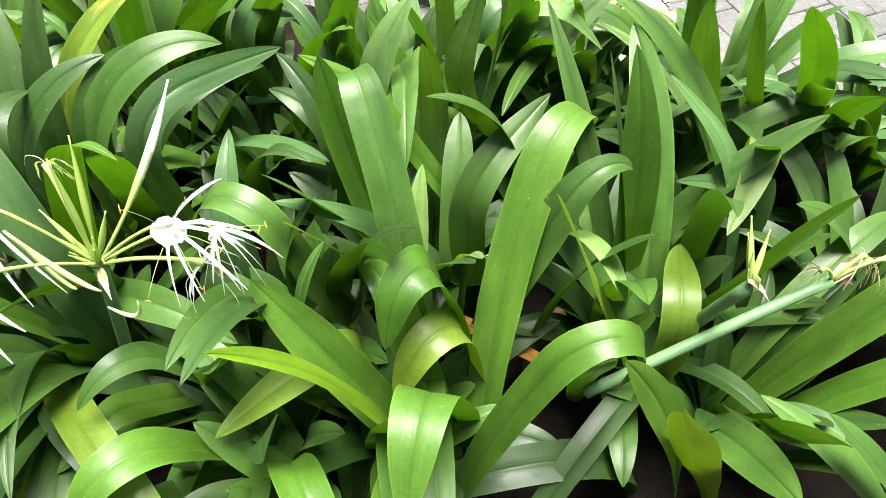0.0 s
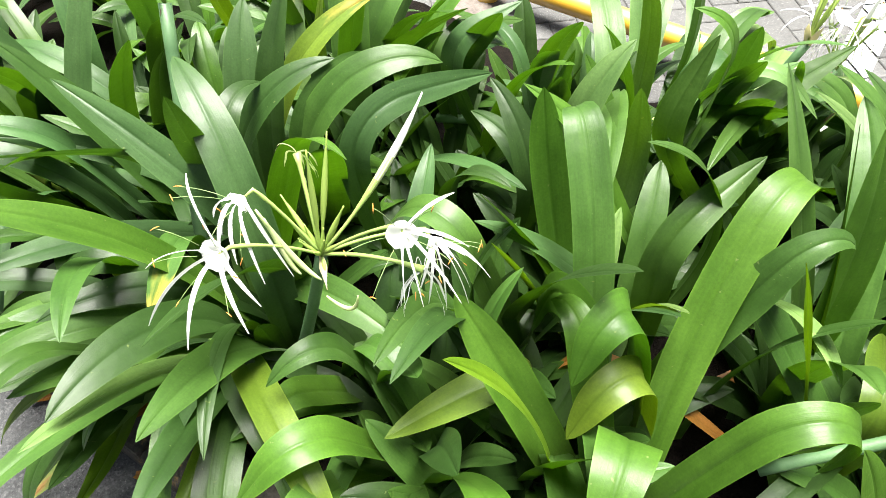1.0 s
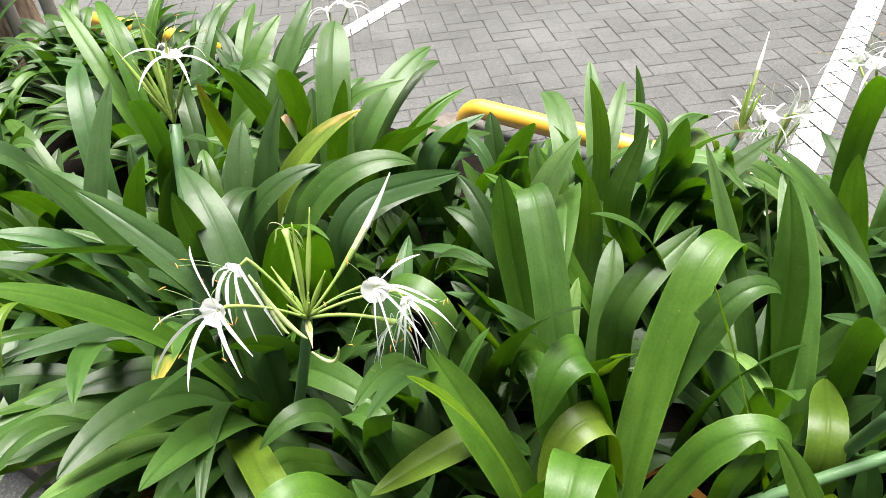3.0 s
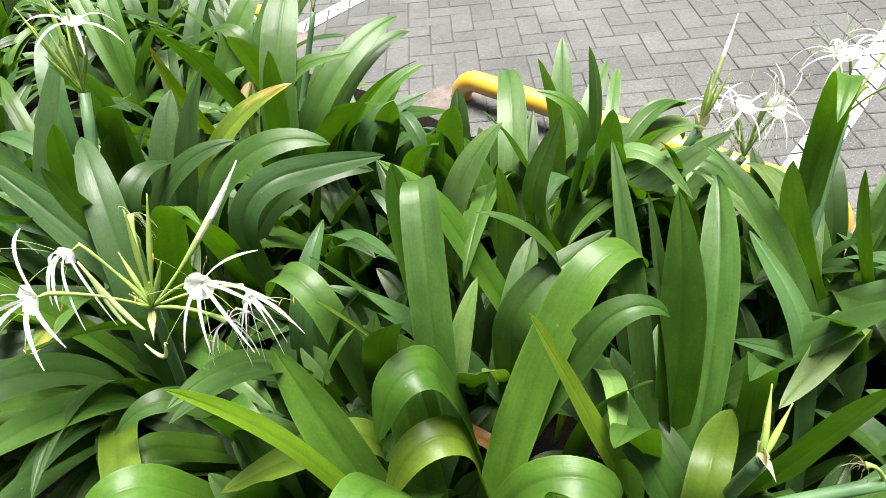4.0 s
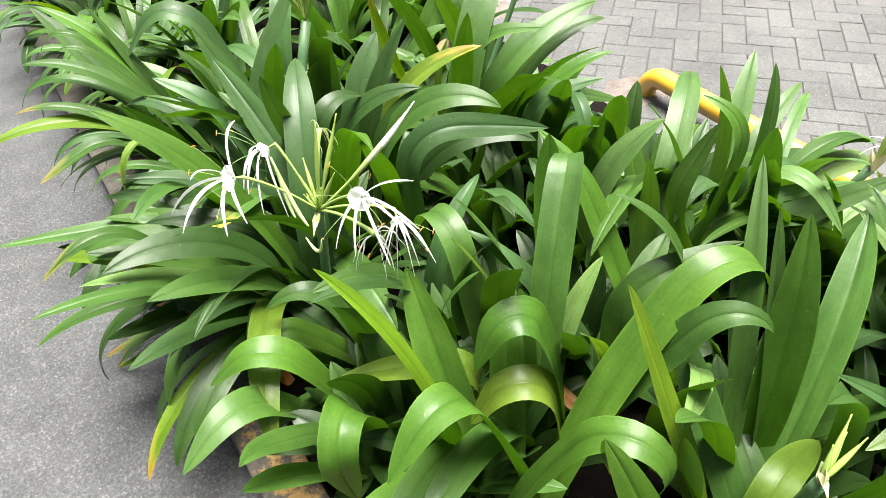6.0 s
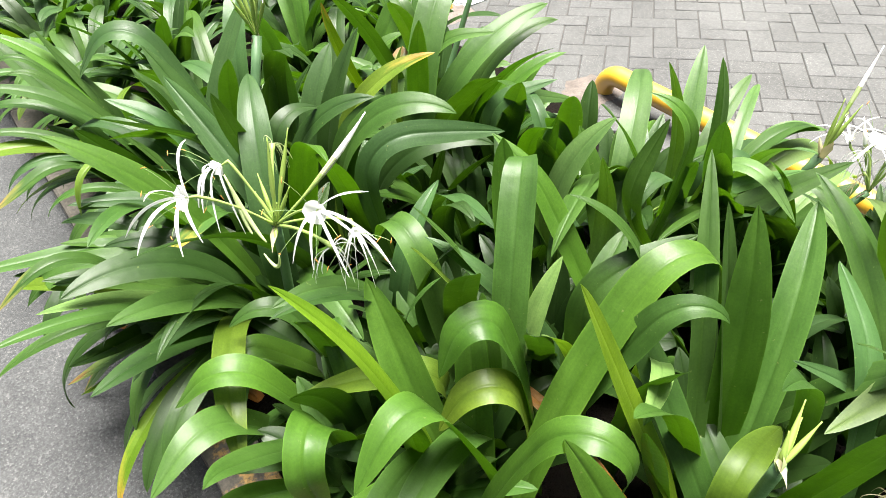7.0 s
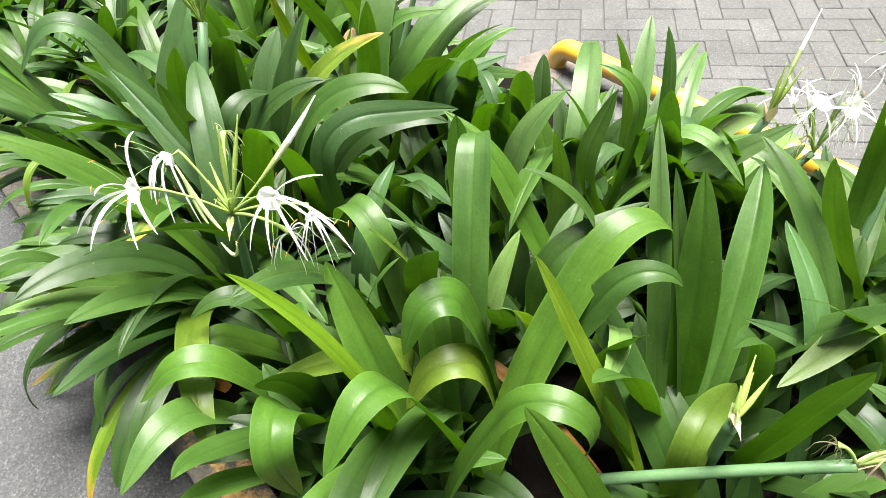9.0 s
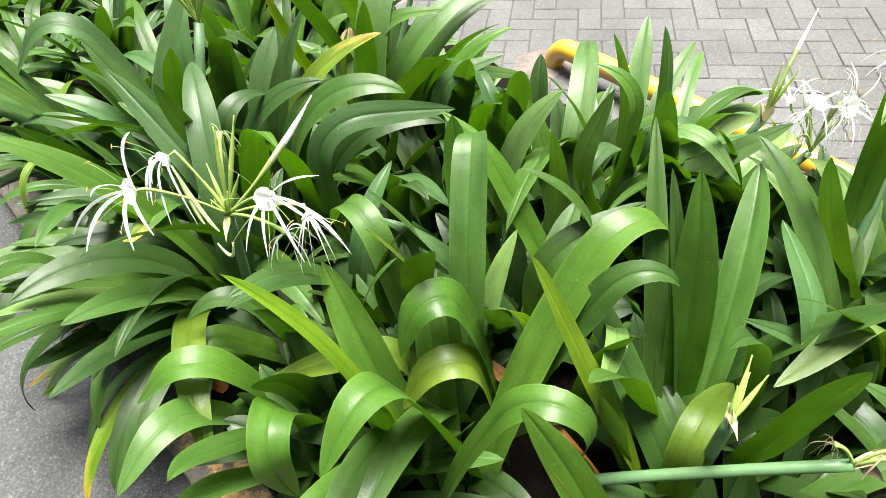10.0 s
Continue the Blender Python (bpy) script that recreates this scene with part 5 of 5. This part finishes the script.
for x, y, h, ln, w in ((0.083, 1.308, 20, 0.09, 0.030), (-0.536, 1.343, 160, 0.08, 0.030), (-0.253, 1.290, 60, 0.06, 0.025)):
    stray = dead_leaf(x, y, 0.012, h, ln, w, "orange" if h == 20 else "dead")
    tagged(stray, "dry curled brown leaf on the asphalt beside the kerb", "dead leaf", "dead leaves")

# ---- tree and prop at the far end of the bed ----
tree = thing("tree", (-2.72, 2.90, 0), "tree trunk with cracked brown bark standing in the bed", "tree")
v, f = [], []
for k in range(41):
    z = 3.6 * k / 40
    for j in range(28):
        w = 2 * math.pi * j / 28
        r = 0.118 * (1 + 0.45 * math.exp(-z / 0.12)) * (1 - 0.06 * z) + 0.016 * noise.noise((4 * math.cos(w), 4 * math.sin(w), z * 3)) + 0.006 * noise.noise((14 * math.cos(w), 14 * math.sin(w), z * 9))
        v.append((r * math.cos(w), r * math.sin(w), z))
for k in range(40):
    for j in range(28):
        i = (j + 1) % 28
        f.append((k * 28 + j, k * 28 + i, (k + 1) * 28 + i, (k + 1) * 28 + j))
f.append(tuple(range(40 * 28, 41 * 28)))
part("trunk", mesh_of("trunk", v, f, BARK), tree)
for px, py, r in ((-2.50, 2.80, 0.03), (-2.33, 2.90, 0.032)):
    v, f = tube([(0, 0, 3.2 * k / 16) for k in range(17)], [r * (1 + 0.08 * noise.noise((px, k * 0.7, 2))) for k in range(17)], 12)
    ob = new("tree_stake", mesh_of("tree_stake", v, f, POST))
    ob.location = (px, py, 0.0)
    tagged(ob, "weathered grey wooden stake beside the tree", "stake", "stakes")

# herringbone paving, 200 x 100 mm pavers
U, V, ORIGIN = Vector((0.757, 0.653, 0)), Vector((-0.653, 0.757, 0)), Vector((0.189, 3.663, 0))
bed_sand = new("paving_bed", mesh_of("paving_bed", [(-7.05, EDGE_N - 0.03, 0.0135), (4.05, EDGE_N - 0.03, 0.0135), (4.05, 9.05, 0.0135), (-7.05, 9.05, 0.0135)], [(0, 1, 2, 3)], GROUT, False))
tagged(bed_sand, "dark sand in the joints of the paving", "paving", "", "structure")
paving = thing("paving", (0, 0, 0), "grey concrete block paving laid in herringbone", "paving", "", "structure")


def paver_verts(a, b, drop=0.0, tilt=(0, 0)):
    """A chamfered block a by b metres, its top at z = 0.02."""
    c, top = 0.003, 0.02 - drop
    out = []
    for inset, z in ((0.0, 0.0), (0.0, top - c), (c, top)):
        for sx, sy in ((-1, -1), (1, -1), (1, 1), (-1, 1)):
            px, py = sx * (a / 2 - inset), sy * (b / 2 - inset)
            out.append((px, py, z + (px * tilt[0] + py * tilt[1] if z else 0)))
    return out


PAVER_FACES = [(0, 1, 5, 4), (1, 2, 6, 5), (2, 3, 7, 6), (3, 0, 4, 7), (4, 5, 9, 8), (5, 6, 10, 9), (6, 7, 11, 10), (7, 4, 8, 11), (8, 9, 10, 11)]
GAP = 0.0035
kinds = {}
for flat in (True, False):
    for k in range(4):
        a, b = (0.2 - GAP, 0.1 - GAP) if flat else (0.1 - GAP, 0.2 - GAP)
        kinds[flat, k] = mesh_of("paver", paver_verts(a, b, random.uniform(0, 0.003), (random.uniform(-0.012, 0.012), random.uniform(-0.012, 0.012))), PAVER_FACES, PAVER, False)
spin = math.atan2(U.y, U.x)
rest_v, rest_f, near, all_pavers = [], [], 0, []
turn_m = Matrix.Rotation(spin, 4, "Z")
for i in range(-70, 80):
    for j in range(-70, 80):
        k = (i - j - 1) % 4
        if k == 0:
            flat, cx, cy = True, i + 1.0, j + 0.5
        elif k == 3:
            flat, cx, cy = False, i + 0.5, j + 1.0
        else:
            continue
        c = ORIGIN + U * (0.1 * cx) + V * (0.1 * cy)
        if not (EDGE_N + 0.02 < c.y < 9.0 and -7.0 < c.x < 4.0):
            continue
        all_pavers.append((c, flat))
        if -1.1 < c.x < 1.35 and c.y < 5.1 and near < 300:
            near += 1
            ob = part("paver", kinds[flat, random.randrange(4)], paving, "", (c.x, c.y, 0))
            ob.rotation_euler = (0, 0, spin)
        else:
            a, b = (0.2 - GAP, 0.1 - GAP) if flat else (0.1 - GAP, 0.2 - GAP)
            n0 = len(rest_v)
            for v in paver_verts(a, b, random.uniform(0, 0.003), (random.uniform(-0.012, 0.012), random.uniform(-0.012, 0.012))):
                w = turn_m @ Vector(v)
                rest_v.append((w.x + c.x, w.y + c.y, w.z))
            rest_f += [tuple(n0 + q for q in f) for f in PAVER_FACES]
rest = part("pavers_beyond", mesh_of("pavers_beyond", rest_v, rest_f, PAVER, False), paving)
tagged(rest, kind="stuff")


def painted_line(x0, x1):
    """A coat of white paint on each paver that a stripe along y crosses; the joints stay bare."""
    verts, faces = [], []
    for c, flat in all_pavers:
        if abs(c.x - (x0 + x1) / 2) > 0.3:
            continue
        a, b = (0.1 - GAP / 2 - 0.003, 0.05 - GAP / 2 - 0.003) if flat else (0.05 - GAP / 2 - 0.003, 0.1 - GAP / 2 - 0.003)
        poly = [c + U * (sx * a) + V * (sy * b) for sx, sy in ((-1, -1), (1, -1), (1, 1), (-1, 1))]
        for edge, keep in ((x0, 1), (x1, -1)):
            out = []
            for k, p in enumerate(poly):
                q = poly[(k + 1) % len(poly)]
                dp, dq = keep * (p.x - edge), keep * (q.x - edge)
                if dp >= 0:
                    out.append(p)
                if dp * dq < 0:
                    out.append(p.lerp(q, dp / (dp - dq)))
            poly = out
        if len(poly) >= 3:
            n0 = len(verts)
            verts += [(p.x, p.y, 0.0228) for p in poly]
            faces.append(tuple(range(n0, len(verts))))
    ob = new("parking_line", mesh_of("parking_line", verts, faces, STRIPE, False))
    return tagged(ob, "worn white painted parking line on the paving", "line", "parking lines", "structure")


painted_line(0.925, 1.04)
painted_line(-1.40, -1.295)

# ---- yellow wheel-stop rails ----


def wheel_stop(x0, x1, y, lean=0.0):
    st = thing("wheel_stop", (x0, y, 0), "bent yellow steel pipe wheel stop set in the paving", "wheel stop", "wheel stops")
    st.rotation_euler = (0, 0, lean)
    r, h, bendr = 0.04, 0.118, 0.092
    pts = [(0, 0, -0.03), (0, 0, h - bendr)]
    for k in range(1, 11):
        w = math.pi / 2 * k / 10
        pts.append((bendr * (1 - math.cos(w)), 0, h - bendr + bendr * math.sin(w)))
    ln = x1 - x0
    for k in range(10, -1, -1):
        w = math.pi / 2 * k / 10
        pts.append((ln - bendr * (1 - math.cos(w)), 0, h - bendr + bendr * math.sin(w)))
    pts.append((ln, 0, -0.03))
    v, f = tube(pts, [r] * len(pts), 24)
    part("rail", mesh_of("rail", v, f, ENAMEL), st)
    for px, sign in ((0, 1), (ln, -1)):
        # a low, uneven patch of mortar round the foot
        rings, sides = 6, 36
        verts, faces = [], []
        for k in range(rings + 1):
            for j in range(sides):
                w = 2 * math.pi * j / sides
                reach = (0.002 + 0.158 * k / rings) * (1 + 0.28 * noise.noise((3 * math.cos(w) + px * 7, 3 * math.sin(w), y)))
                z = 0.034 - 0.026 * (k / rings) ** 2 + 0.007 * noise.noise((px + reach * 25 * math.cos(w), reach * 25 * math.sin(w), 4))
                verts.append((reach * math.cos(w) - sign * 0.035, reach * math.sin(w) - 0.02, z if k < rings else 0.0))
        for k in range(rings):
            for j in range(sides):
                i = (j + 1) % sides
                faces.append((k * sides + j, (k + 1) * sides + j, (k + 1) * sides + i, k * sides + i))
        part("footing", mesh_of("footing", verts, faces, CONCRETE), st, "rough concrete footing", (px, 0, 0))
    return st


wheel_stop(-0.245, 1.16, 3.262, -0.045)
wheel_stop(-2.75, -1.35, 3.3)
